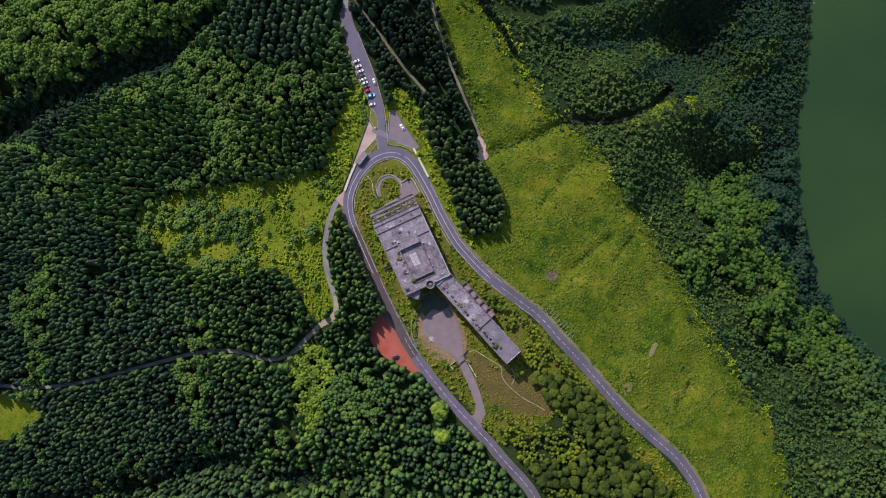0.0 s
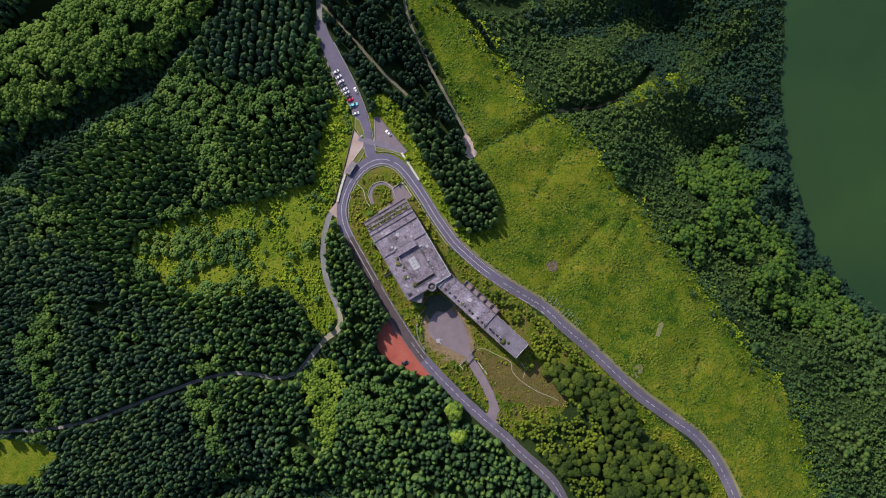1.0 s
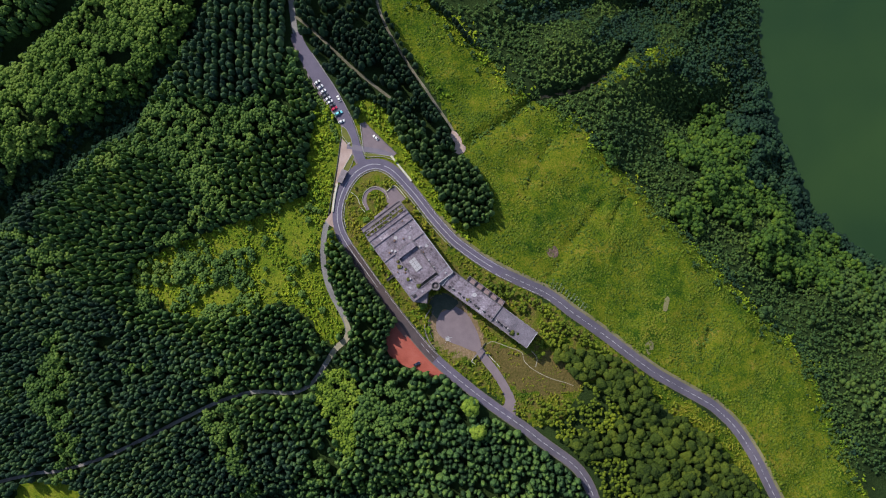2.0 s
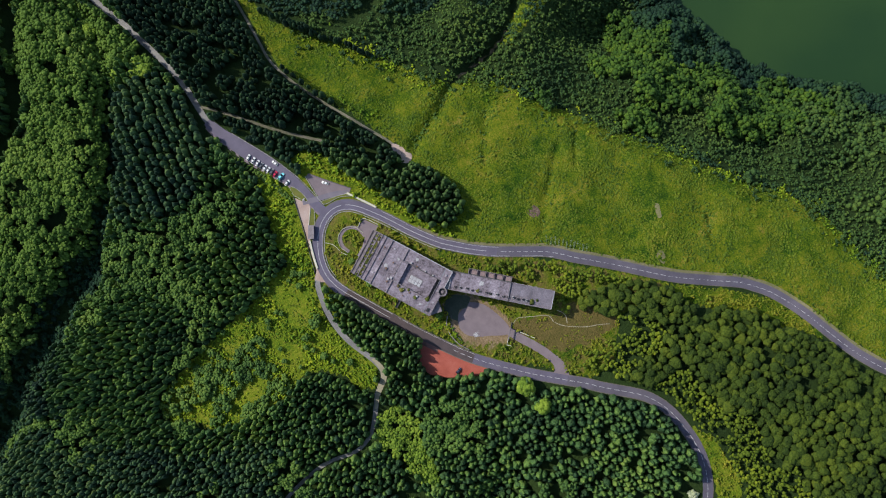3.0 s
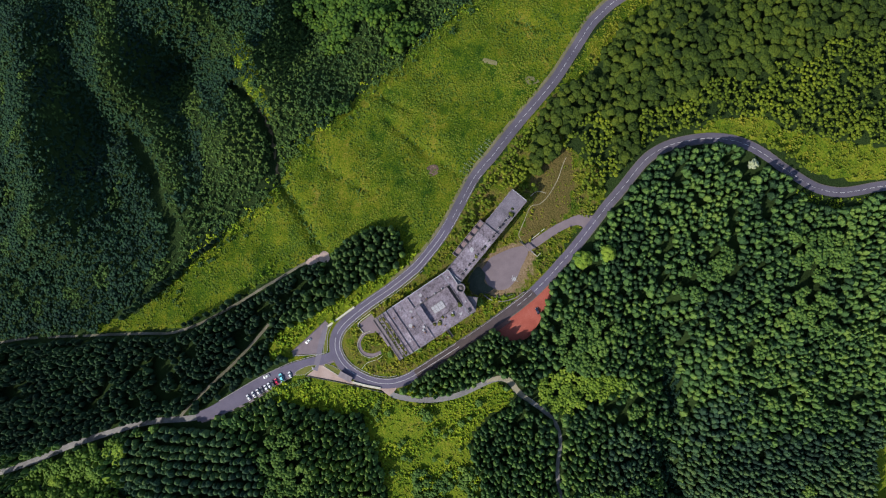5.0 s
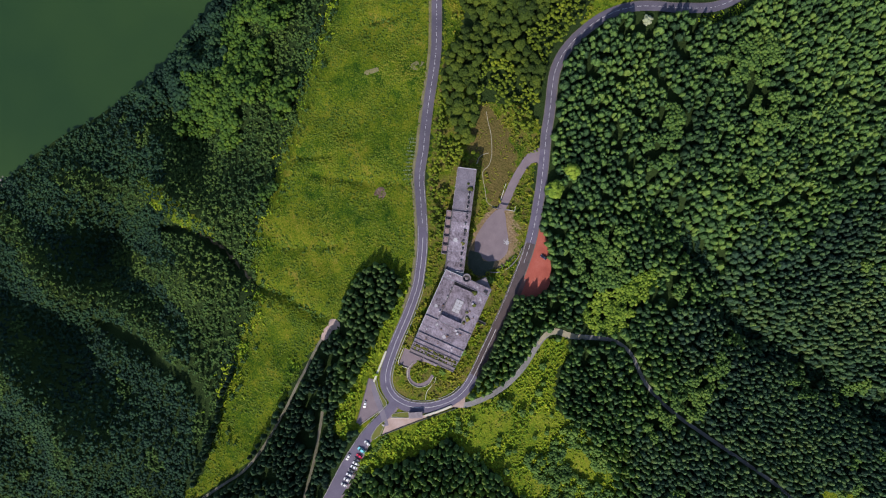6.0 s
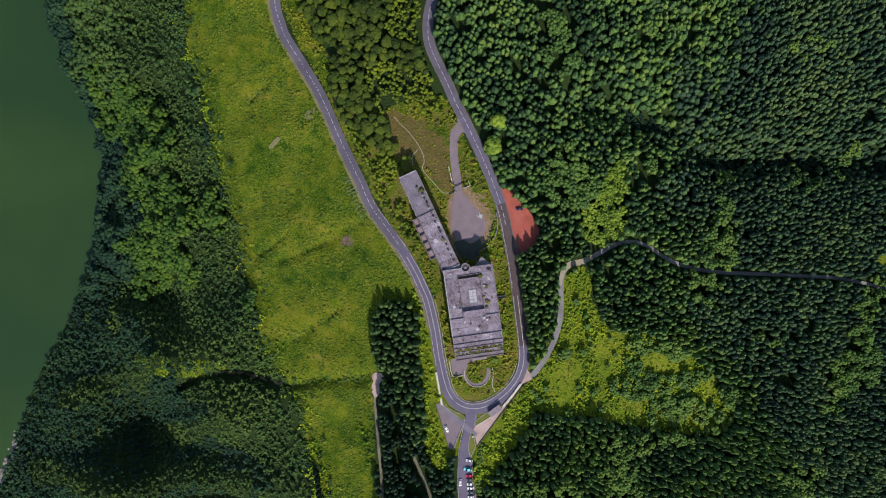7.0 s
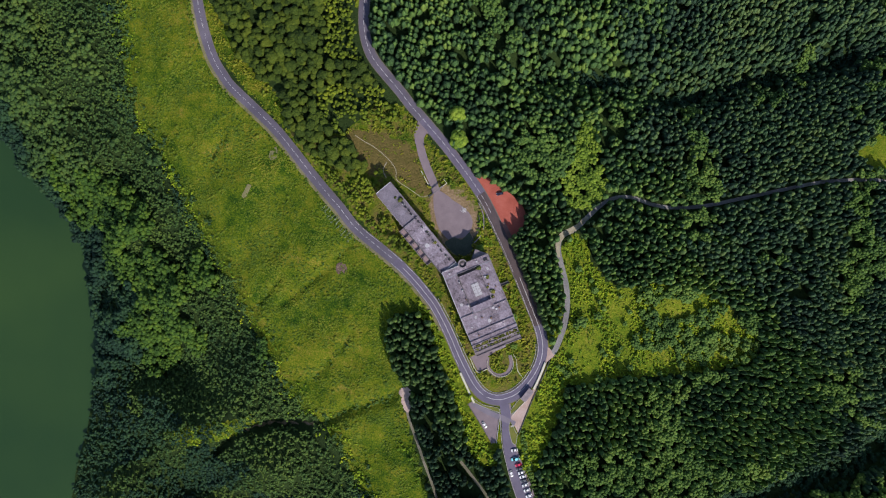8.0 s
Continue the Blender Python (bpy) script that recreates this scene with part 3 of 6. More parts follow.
mark("grass", [GRASS, MEADOW, MEADOW_S, MEADOW_SE, GARDEN, VERGE_E, VERGE_W, VERGE_S, VERGE_R, VERGE_T, JUNCTION, CLEARING])
mark("meadow", [MEADOW, MEADOW_S, MEADOW_SE, VERGE_S, VERGE_E, VERGE_W], [GARDEN])
mark("heath", [BROWN], [GARDEN], near=0.48)
mark("earth", [COURT], [COURT_RIM], [(GULLY_A[22:42], 1.8)])

water = bpy.data.materials.new("lake_water")
water.use_nodes = True
wb = water.node_tree.nodes["Principled BSDF"]
wb.inputs["Roughness"].default_value = 0.16
wb.inputs["Specular IOR Level"].default_value = 0.35
wtex, wbump = water.node_tree.nodes.new("ShaderNodeTexNoise"), water.node_tree.nodes.new("ShaderNodeBump")
wtex.inputs["Scale"].default_value, wbump.inputs["Distance"].default_value, wbump.inputs["Strength"].default_value = 0.35, 0.08, 0.4
water.node_tree.links.new(wtex.outputs["Fac"], wbump.inputs["Height"])
water.node_tree.links.new(wbump.outputs[0], wb.inputs["Normal"])
wgeo = water.node_tree.nodes.new("ShaderNodeNewGeometry")
wbloom, wramp = water.node_tree.nodes.new("ShaderNodeTexNoise"), water.node_tree.nodes.new("ShaderNodeValToRGB")
wbloom.inputs["Scale"].default_value, wbloom.inputs["Detail"].default_value = 0.007, 3.0
wramp.color_ramp.elements[0].position, wramp.color_ramp.elements[1].position = 0.35, 0.65
wramp.color_ramp.elements[0].color, wramp.color_ramp.elements[1].color = (0.019, 0.049, 0.016, 1), (0.030, 0.066, 0.018, 1)
water.node_tree.links.new(wgeo.outputs["Position"], wbloom.inputs["Vector"])
water.node_tree.links.new(wbloom.outputs["Fac"], wramp.inputs[0])
water.node_tree.links.new(wramp.outputs[0], wb.inputs["Base Color"])
water.node_tree.links.new(wgeo.outputs["Position"], wtex.inputs["Vector"])
lake_xs, lake_ys = np.linspace(200, 2600, 25), np.linspace(-1500, 1500, 31)
lx, ly = np.meshgrid(lake_xs, lake_ys)
li = (np.arange(30)[:, None] * 25 + np.arange(24)[None]).ravel()
tagged(new("water", quads("water", np.stack([lx.ravel(), ly.ravel(), np.full(lx.size, LAKE_Z)], 1), np.stack([li, li + 1, li + 26, li + 25], 1), water)),
       "still dark green crater lake", "lake", kind="structure")

# ---------------------------------------------------------------- roads, tracks and paved areas
M_TAN = material("dry_verge", [(0.075, 0.095, 0.02), (0.17, 0.155, 0.07), (0.24, 0.20, 0.13)], (0.12, 1.2), 0.95, 0.1, 3)
M_EDGE = material("gravelly_road_edge", [(0.075, 0.070, 0.050), (0.13, 0.115, 0.10), (0.19, 0.165, 0.15)], (0.3, 3.0), 0.95, 0.03, 10)
M_LANE = material("pale_worn_asphalt", [(0.13, 0.115, 0.15), (0.20, 0.175, 0.215)], (0.2, 4.0), 0.9)
hair0 = int(np.argmin(np.hypot(MAIN[:, 0] + 54, MAIN[:, 1] - 96)))
bend = 0.5 * np.exp(-(away(MAIN[:, 0], MAIN[:, 1], np.array([(-56.0, 93.0)]))[0] / 22) ** 2)   # wider round the hairpin
south, east = int(np.argmin(np.hypot(MAIN[:, 0] - 13, MAIN[:, 1] + 73))), int(np.argmin(np.hypot(MAIN[:, 0] - 20, MAIN[:, 1] - 17)))
dusty = int(np.argmin(np.hypot(MAIN[:, 0] + 30, MAIN[:, 1] + 33)))
for a, b, tar, words in ((0, south + 1, M_ASPHALT_D, "dark grey two-lane asphalt road through the wood"), (south, dusty + 1, M_ASPHALT, "grey two-lane asphalt road below the hotel"), (dusty, hair0 - 26, M_ASPHALT_R, "asphalt road beside the hotel, red dust and tree shade in its colour"),
                         (hair0 - 27, east + 1, M_ASPHALT, "grey two-lane asphalt road round a hairpin bend"),
                         (east, len(MAIN), M_ASPHALT_D, "dark grey two-lane asphalt road above the grass slope")):
    ribbon("road", MAIN[a:b], -3.05 - 0.5 * bend[a:b], 3.05 + 0.5 * bend[a:b], 0.14, tar, words, "road")
ribbon("road_shoulder", MAIN[60:], -3.6 - 0.6 * bend[60:], -2.95, 0.07, M_EDGE, "worn gravelly shoulder along the road", "road", across=2)
ribbon("road_shoulder", MAIN, 2.95, 3.5 + 0.6 * bend, 0.07, M_EDGE, "worn gravelly shoulder along the road", "road", across=2)
M_DUST = material("red_dusty_gravel", [(0.075, 0.045, 0.040), (0.14, 0.075, 0.065), (0.21, 0.11, 0.10)], (0.2, 2.5), 0.95, 0.05, 6)
ribbon("gravel_verge", MAIN[dusty + 10:hair0 - 30], -5.6, -2.9, 0.1, M_DUST, "reddish gravel verge under the roadside conifers", "verge", across=2)
wide = 1.6 * np.exp(-(away(NORTH[:, 0], NORTH[:, 1], np.array([(-79.0, 153.0)]))[0] / 26) ** 2)
slim = 1.1 * step(185, 215, NORTH[:, 1])
tar_end = int(np.argmin(np.abs(NORTH[:, 1] - 190)))
ribbon("road", NORTH[:tar_end + 1], (-2.9 - 2.3 * wide + slim)[:tar_end + 1], (2.9 + 0.6 * wide - slim)[:tar_end + 1], 0.11, M_ASPHALT, "grey asphalt road with parking along its edge", "road")
ribbon("gravel_road", NORTH[tar_end:], -1.9, 1.9, 0.11, M_TRACK, "pale gravel road through dark conifers", "road", across=2)
ribbon("road_shoulder", NORTH[:tar_end], (-4.0 - 2.4 * wide + 1.6 * slim)[:tar_end], (-2.8 - 2.0 * wide + slim)[:tar_end], 0.06, M_SHOULDER, "worn asphalt parking strip beside the road", "road", across=2)
patch("driveway_mouth", [(15.6, -58), (17, -64.4), (15.2, -75), (10, -71.5), (4.4, -66.6), (9.4, -65.6), (12.4, -62)], 0.12, M_SHOULDER, "asphalt fork where the driveway meets the road", "driveway", 0)
ribbon("driveway", DRIVE, -2.6, 2.6, 0.10, M_SHOULDER, "cracked asphalt driveway to the hotel court", "driveway")
ribbon("dirt_track", TRACK_E, -0.85, 0.85, 0.06, M_TRAIL, "pale dirt track along the wood", "track", across=2)
ribbon("dirt_track", TRACK_N, -0.9, 0.9, 0.06, M_TRAIL, "pale dirt track through conifers", "track", across=2)
pale_end = int(np.argmin(np.hypot(TRACK_W[:, 0] + 104, TRACK_W[:, 1] + 27)))
pale_start = int(np.argmin(np.hypot(TRACK_W[:, 0] + 82, TRACK_W[:, 1] - 2)))
thin = 0.8 * step(-15, -45, TRACK_W[:, 1])
swell = np.sin(np.linspace(0.25, 2.9, pale_end - pale_start))
ribbon("dirt_track", TRACK_W[pale_start:pale_end], -0.5 - 1.7 * swell, 0.6 + 1.1 * swell ** 2, 0.13, M_PATH, "pale trodden earth where the track turns", "track", across=2)
ribbon("gravel_track", TRACK_W, -1.7 + 0.7 * thin, 1.7 - 0.7 * thin, 0.08, M_TRACK, "grey gravel track winding into the forest", "track", across=2)
ribbon("verge", MAIN[hair0 + 22:], -5.2, -3.5, 0.05, M_TAN, "dry gravelly verge beside the road", "verge", across=2)
ribbon("junction_lane", spline([(-69, 110.5), (-60, 107.4), (-50, 104.6), (-40.5, 100.6)]), -1.7, 1.7, 0.15, M_LANE, "pale worn lane across the junction", "road", across=2)
patch("parking_court", TRI_PARK, 0.09, M_SHOULDER, "triangular asphalt parking area by the junction", "parking area", 0)
patch("hotel_court", COURT_IN, 0.06, M_SHOULDER, "cracked asphalt forecourt of the hotel", "courtyard")
# Moss plus the hotel's cast shadow, which is painted into this dark colour.
M_MOSS_SHADE = material("mossy_shadow_surface", [(0.022, 0.035, 0.024), (0.05, 0.065, 0.045), (0.085, 0.09, 0.075)], (0.25, 1.8), 0.95, 0.05, 3)
patch("shadowed_yard", YARD, 0.08, M_MOSS_SHADE, "mossy yard, the hotel's shadow put into its dark colour", "courtyard")
patch("red_lay_by", RED, 0.05, M_RED, "red volcanic gravel lay-by beside the road", "lay-by")
patch("viewpoint_apron", APRON, 0.09, M_APRON, "pale pinkish concrete viewpoint pavement", "pavement", 0)
patch("track_apron", APRON_W, 0.10, M_APRON, "pale concrete apron where the track starts", "pavement", 0)
patch("bare_patch", BARE_END, 0.16, M_APRON, "bare pinkish earth at the track's end", "bare ground")
patch("bare_scar", [(49.5, 27), (51.4, 23.4), (54, 22.4), (56.8, 23.4), (57.4, 27), (55.6, 30.4), (53, 28.6), (50.8, 29.6)], 0.16, M_BARE, "bare earth scar in the grass slope", "bare ground", 0.8)
patch("bare_scar", [(120, -20.5), (122.6, -21), (124.5, -17), (126.2, -13), (124, -11.5), (121.8, -15.4)], 0.14, M_TAN, "dry earthy streak in the grass slope", "bare ground", 0.8)
patch("bare_scar", [(105, -47), (109, -44.5), (110, -39), (106.5, -38.5), (103.5, -42)], 0.12, M_TAN, "dry earthy patch in the grass slope", "bare ground", 0.8)
M_VERGE = material("mown_verge", [(0.070, 0.085, 0.016), (0.125, 0.135, 0.024), (0.17, 0.15, 0.04)], (0.2, 2.5), 0.95, 0.1, 3)
for island in (ISLAND_E, ISLAND_W, ISLAND_N):
    patch("traffic_island", island, 0.24, M_VERGE, "low grassy traffic island at the junction", "traffic island", 1.0)
    swept("kerb", spline(island + island[:1], 1.0), 0, 0.25, 0.0, 0.30, M_KERB, "pale stone kerb round the grass", "kerb", kind="structure")


def dashes(line, offset, width, length, gap, name, lift, start=0, end=None):
    """Painted marks along a road, joined into one sheet of paint."""
    line = line[start:end]
    seg = np.linalg.norm(np.diff(line, axis=0), axis=1)
    s = np.concatenate([[0], np.cumsum(seg)])
    nrm = normals(line)
    co, faces = [], []
    t = 0.0
    while t < s[-1] - length:
        pts = np.arange(t, t + length + 0.01, max(1.0, length / 3))
        px, py = np.interp(pts, s, line[:, 0]), np.interp(pts, s, line[:, 1])
        ox, oy = np.interp(pts, s, nrm[:, 0]), np.interp(pts, s, nrm[:, 1])
        k = len(co)
        for j in range(len(pts)):
            co.append((px[j] + ox[j] * (offset - width / 2), py[j] + oy[j] * (offset - width / 2)))
            co.append((px[j] + ox[j] * (offset + width / 2), py[j] + oy[j] * (offset + width / 2)))
            if j:
                faces.append((k + 2 * j - 2, k + 2 * j - 1, k + 2 * j + 1, k + 2 * j))
        t += length + gap
    co = np.array(co)
    return new(name, quads(name, np.column_stack([co, land(co[:, 0], co[:, 1]) + lift]), np.array(faces), M_PAINT))


hair = hair0
for ob in (dashes(MAIN, 0.0, 0.24, 3.2, 1.5, "centre_line", 0.18, 0, dusty + 8), dashes(MAIN, 2.65, 0.16, 9, 0.02, "edge_line", 0.18, dusty, hair - 40), dashes(MAIN, 0.0, 0.26, 8, 0.02, "centre_line", 0.18, hair - 40, hair + 45),
           dashes(MAIN, 0.0, 0.24, 3.2, 1.5, "centre_line", 0.18, hair + 45), dashes(MAIN, 2.8, 0.2, 9, 0.02, "edge_line", 0.18, hair - 40, hair + 60),
           dashes(MAIN, -2.75, 0.16, 9, 0.02, "edge_line", 0.18, hair + 12, hair + 48)):
    tagged(ob, "worn white road paint line", "road marking", kind="structure")
swept("kerb", MAIN[hair - 22:hair + 30], 4.3, 0.35, -0.05, 0.28, M_KERB, "pale kerb on the inside of the hairpin", "kerb", kind="structure")
swept("kerb", NORTH[3:34], 3.6, 0.3, -0.05, 0.26, M_KERB, "pale kerb beside the road", "kerb", kind="structure")
swept("parapet_wall", spline([(-41.7, 100.4), (-36.4, 91.8), (-30.6, 82.4)]), 0, 1.2, -0.3, 1.1, M_WALL, "lime-washed parapet wall beside the road", "wall", kind="structure")
swept("parapet_wall", spline([(-78, 87.0), (-81, 78), (-83.2, 69.4)]), 0, 1.2, -0.3, 1.0, M_WALL, "lime-washed parapet wall of the viewpoint", "wall", kind="structure")
swept("parapet_wall", spline([(-66.6, 104.9), (-73.9, 95.0)]), 0, 0.4, -0.1, 0.6, M_WALL, "low lime-washed wall beside the island", "wall", kind="structure")
swept("parapet_wall", spline([(-37.8, 101.6), (-47, 113), (-56.2, 125)]), 0, 0.4, -0.2, 0.7, M_DARKC, "dark low wall round the parking area", "wall", kind="structure")
swept("parapet_wall", spline([(-58.8, 124), (-58.8, 108)]), 0, 0.4, -0.1, 0.5, M_KERB, "low stone wall between road and parking", "wall", kind="structure")
swept("parapet_wall", spline([(-72, 117), (-77.8, 95), (-82.4, 80), (-86, 68)]), 0, 0.35, -0.4, 0.8, M_DARKC, "dark stone wall at the pavement's edge", "wall", kind="structure")

# ---------------------------------------------------------------- trees
rng = np.random.default_rng(7)


def crown_shape(seed, heights, radii, sides, ridge, ragged, star=0.0):
    """A crown of one closed, lumpy skin from its skirt to its tip: unit height, unit radius."""
    r = np.random.default_rng(seed)
    co, faces = [], []
    lobes = [(r.uniform(0, 6.28), r.integers(2, 5)) for k in range(3)]
    for k, (z, rad) in enumerate(zip(heights, radii)):
        for j in range(sides):
            a = (j + 0.5 * (k % 2)) * math.tau / sides + r.uniform(-0.12, 0.12)
            lobe = sum(math.sin(m * a + p + k * 1.1) for p, m in lobes) / 3
            q = rad * (1 + ridge * lobe + r.uniform(-ragged, ragged) + (star if (j + k) % 2 else -star))
            co.append((q * math.cos(a), q * math.sin(a), z + r.uniform(-0.5, 0.5) * ragged * 0.4 + 0.05 * lobe))
    co.append((r.uniform(-0.08, 0.08), r.uniform(-0.08, 0.08), 1.0))
    for k in range(len(heights) - 1):
        for j in range(sides):
            a, b, c, d = k * sides + j, k * sides + (j + 1) % sides, (k + 1) * sides + j, (k + 1) * sides + (j + 1) % sides
            faces += [(a, b, c), (b, d, c)] if k % 2 == 0 else [(a, b, d), (a, d, c)]
    last = (len(heights) - 1) * sides
    faces += [(last + j, last + (j + 1) % sides, len(co) - 1) for j in range(sides)]
    return np.array(co), np.array(faces)


def conifer_shape(seed):
    """A tall crown with a rounded tip and uneven sides."""
    return crown_shape(seed, (0.22, 0.44, 0.66, 0.84, 0.96), (0.82, 1.0, 0.86, 0.6, 0.28), 7, 0.18, 0.15, 0.08)


def spire_shape(seed):
    """A tall pointed crown with ragged tiers of boughs."""
    return crown_shape(seed, (0.18, 0.36, 0.56, 0.75, 0.91), (0.84, 1.0, 0.82, 0.56, 0.25), 7, 0.24, 0.2, 0.12)


def canopy_shape(seed):
    """A broad, nearly flat-topped crown with lobed edges."""
    return crown_shape(seed, (0.42, 0.66, 0.84, 0.94, 0.985), (0.72, 0.98, 1.0, 0.74, 0.36), 11, 0.26, 0.13, 0.05)


def tussock_shape(seed):
    return crown_shape(seed, (-0.1, 0.6), (1.0, 0.7), 6, 0.26, 0.24)


ICO_BM = bmesh.new()
bmesh.ops.create_icosphere(ICO_BM, subdivisions=1, radius=1.0)
ICO_V = np.array([v.co[:] for v in ICO_BM.verts])
ICO_F = np.array([[v.index for v in f.verts] for f in ICO_BM.faces])
ICO_BM.free()


def broad_shape(seed, lumps=9, flat=0.9):
    """A broadleaf crown of many leaf clumps with gaps between: unit height, unit radius."""
    r = np.random.default_rng(seed)
    co, faces = [], []
    for k in range(lumps):
        if k == 0:
            p, s = np.array([0, 0, 0.66]), 0.5
        else:
            a, q = k * 2.4 + r.uniform(-0.3, 0.3), math.sqrt(k / lumps) * 0.85
            p = np.array([q * math.cos(a), q * math.sin(a), 0.86 - 0.42 * q * q + r.uniform(-0.08, 0.10)])
            s = r.uniform(0.34, 0.52)
        v = ICO_V * s * r.uniform(0.78, 1.2, (len(ICO_V), 1))
        v[:, 2] *= flat * 0.55
        faces.append(ICO_F + len(ICO_V) * k)
        co.append(v + p)
    return np.concatenate(co), np.concatenate(faces)


CONIFERS = [conifer_shape(k) for k in range(8)]
SPIRES = [spire_shape(170 + k) for k in range(8)]
BROADS = [broad_shape(20 + k) for k in range(8)]
BUSHES = [broad_shape(40 + k, 3, 1.1) for k in range(5)]
TUFTS = [tussock_shape(60 + k) for k in range(6)]
CROWNS = [canopy_shape(150 + k) for k in range(10)]
CLUMPS = [broad_shape(100 + k, 4, 0.75) for k in range(8)]


def scatter(name, shapes, x, y, radius, height, mat, label, category, sink=0.0, smooth=True):
    """Many plants on the ground, joined into one object."""
    x, y = np.asarray(x), np.asarray(y)
    z = land(x, y) - sink
    pick = rng.integers(0, len(shapes), len(x))
    co, faces, base = [], [], 0
    for k, (v, f) in enumerate(shapes):
        sel = np.nonzero(pick == k)[0]
        if not len(sel):
            continue
        a = rng.uniform(0, math.tau, len(sel))
        c, s = np.cos(a), np.sin(a)
        rr, hh = radius[sel], height[sel]
        vx = (v[None, :, 0] * c[:, None] - v[None, :, 1] * s[:, None]) * rr[:, None] + x[sel, None]
        vy = (v[None, :, 0] * s[:, None] + v[None, :, 1] * c[:, None]) * rr[:, None] + y[sel, None]
        lean = rng.normal(0, 0.03, (2, len(sel), 1)) * hh[:, None] * v[None, :, 2]
        vz = v[None, :, 2] * hh[:, None] + z[sel, None]
        co.append(np.stack([vx + lean[0], vy + lean[1], vz], 2).reshape(-1, 3))
        faces.append((f[None] + (np.arange(len(sel)) * len(v))[:, None, None]).reshape(-1, 3) + base)
        base += len(sel) * len(v)
    return tagged(new(name, quads(name, np.concatenate(co), np.concatenate(faces), mat, smooth)), label, category, kind="stuff")


def grid(x0, x1, y0, y1, spacing, jitter=0.36, turn=0.0):
    a = np.arange(x0, x1, spacing)
    b = np.arange(y0, y1, spacing * 0.87)
    px, py = np.meshgrid(a, b)
    px = px + (np.arange(len(b))[:, None] % 2) * spacing / 2
    px = px + rng.uniform(-jitter, jitter, px.shape) * spacing
    py = py + rng.uniform(-jitter, jitter, py.shape) * spacing
    return px.ravel(), py.ravel()


def clear_of_roads(x, y, extra=0.0):
    ok = np.ones(len(x), bool)
    for (line, half), room in zip(ROADS, (4.4, 5.2, 3.0, 1.9, 1.9, 2.1)):
        ok &= away(x, y, line)[0] > np.where((y > 188) & (room > 5), 2.9, room) + extra
    for p in (RED, COURT, TRI_PARK, APRON, APRON_W, JUNCTION, ENTRANCE, BARE_END):
        ok &= ~inside(x, y, p)
    return ok


def seen_part(x, y, radius=378):
    """The stretch of hillside that the flight looks down on."""
    return np.hypot(x, y - 48) < radius


def value_noise(x, y, size, seed):
    return np.array([noise.noise((a / size, b / size, seed)) for a, b in zip(x, y)])

OPEN = (GRASS, MEADOW, MEADOW_S, MEADOW_SE, GARDEN, VERGE_E, SOUTH_WOOD, CLUMP_E, VERGE_W, VERGE_S, VERGE_R)
U = lambda x, y: AX * x + AY * y

# west and north: conifer plantation, lime-green wood, rows
x, y = grid(-350, 76, -320, 430, 3.3, 0.42)
ok = seen_part(x, y) & ((U(x, y) < 118) | ((x < -41) & (y > 180))) & clear_of_roads(x, y, 0.4)
for p in (*OPEN, NW_WOOD, ROW_WOOD):
    ok &= ~inside(x, y, p)
ok &= (away(x, y, RAVINE_A)[0] > 10 - 5.5 * step(-225, -185, x) + 3 * np.sin(x / 7 + y / 11)) & (away(x, y, RAVINE_C)[0] > 6 + 2 * np.sin(x / 8)) & (away(x, y, RAVINE_B)[0] > 3.2 + 3 * np.sin(x / 9) + 1.5 * np.sin(x / 4)) & (np.hypot(x - 39, y + 173) > 7.5)
d, k = away(x, y, MAIN)
turn = normals(MAIN)
beyond = (x - MAIN[k, 0]) * turn[k, 0] + (y - MAIN[k, 1]) * turn[k, 1] > 0
ok &= ~(beyond & (k < south + 12) & (d < 60))                       # only on the outer side of the lower road
d, k = away(x, y, NORTH)
ok &= ~((away(x, y, MAIN[:40])[0] < 11) & (y > -246) & (y < -206))
turn = normals(NORTH)
left_of = (x - NORTH[k, 0]) * turn[k, 0] + (y - NORTH[k, 1]) * turn[k, 1] < 0
ok &= ~(left_of & (d < 10.5) & (NORTH[k, 1] > 112) & (NORTH[k, 1] < 172))
ok &= ~((U(x, y) > 30) & (x > 0) & (y < 0)) & ((x < 30) | (y < -90))
x, y = x[ok], y[ok]
ok = value_noise(x, y, 11, 3.0) + 0.4 * value_noise(x, y, 45, 9.0) > np.where(x < -118, -0.58, -0.36)
x, y = x[ok], y[ok]
mixed = (value_noise(x, y, 38, 5.0) + 0.35 * value_noise(x, y, 9, 7.0) > np.where((y > 52) & (x < -112), 0.16, 0.36)) | inside(x, y, LIGHT_BAND) | inside(x, y, LIGHT_S)
mixed &= ~((x > -96 - 0.12 * (y - 200)) & (y > 105))
r = rng.uniform(1.4, 2.25, len(x))
old = (y < -30) & (x > -140)                          # an older stand of wider crowns
keep = ~old | (rng.random(len(x)) < 0.86)
x, y, r, mixed, old = x[keep], y[keep], r[keep], mixed[keep], old[keep]
r[old] *= rng.uniform(0.95, 1.4, old.sum())
tall = rng.uniform(9.5, 12.8, len(x)) * (1 + 0.3 * value_noise(x, y, 21, 15.0))
d, k = away(x, y, NORTH)
d_w, k_w = away(x, y, TRACK_W)
sunward = (x - TRACK_W[k_w, 0]) * SHADE.x + (y - TRACK_W[k_w, 1]) * SHADE.y < 0
tall *= np.where(sunward & (d_w < 9), np.where(x > -106, 0.75, 0.86), 1.0)      # lower trees on the sunny side of the track
tall *= np.where((d < 22) & (NORTH[k, 1] > 108) & (NORTH[k, 1] < 180), 0.62, 1.0)
# Northern band: shade and edge falloff painted in with a darker foliage colour.
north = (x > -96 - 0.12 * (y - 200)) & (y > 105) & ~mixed
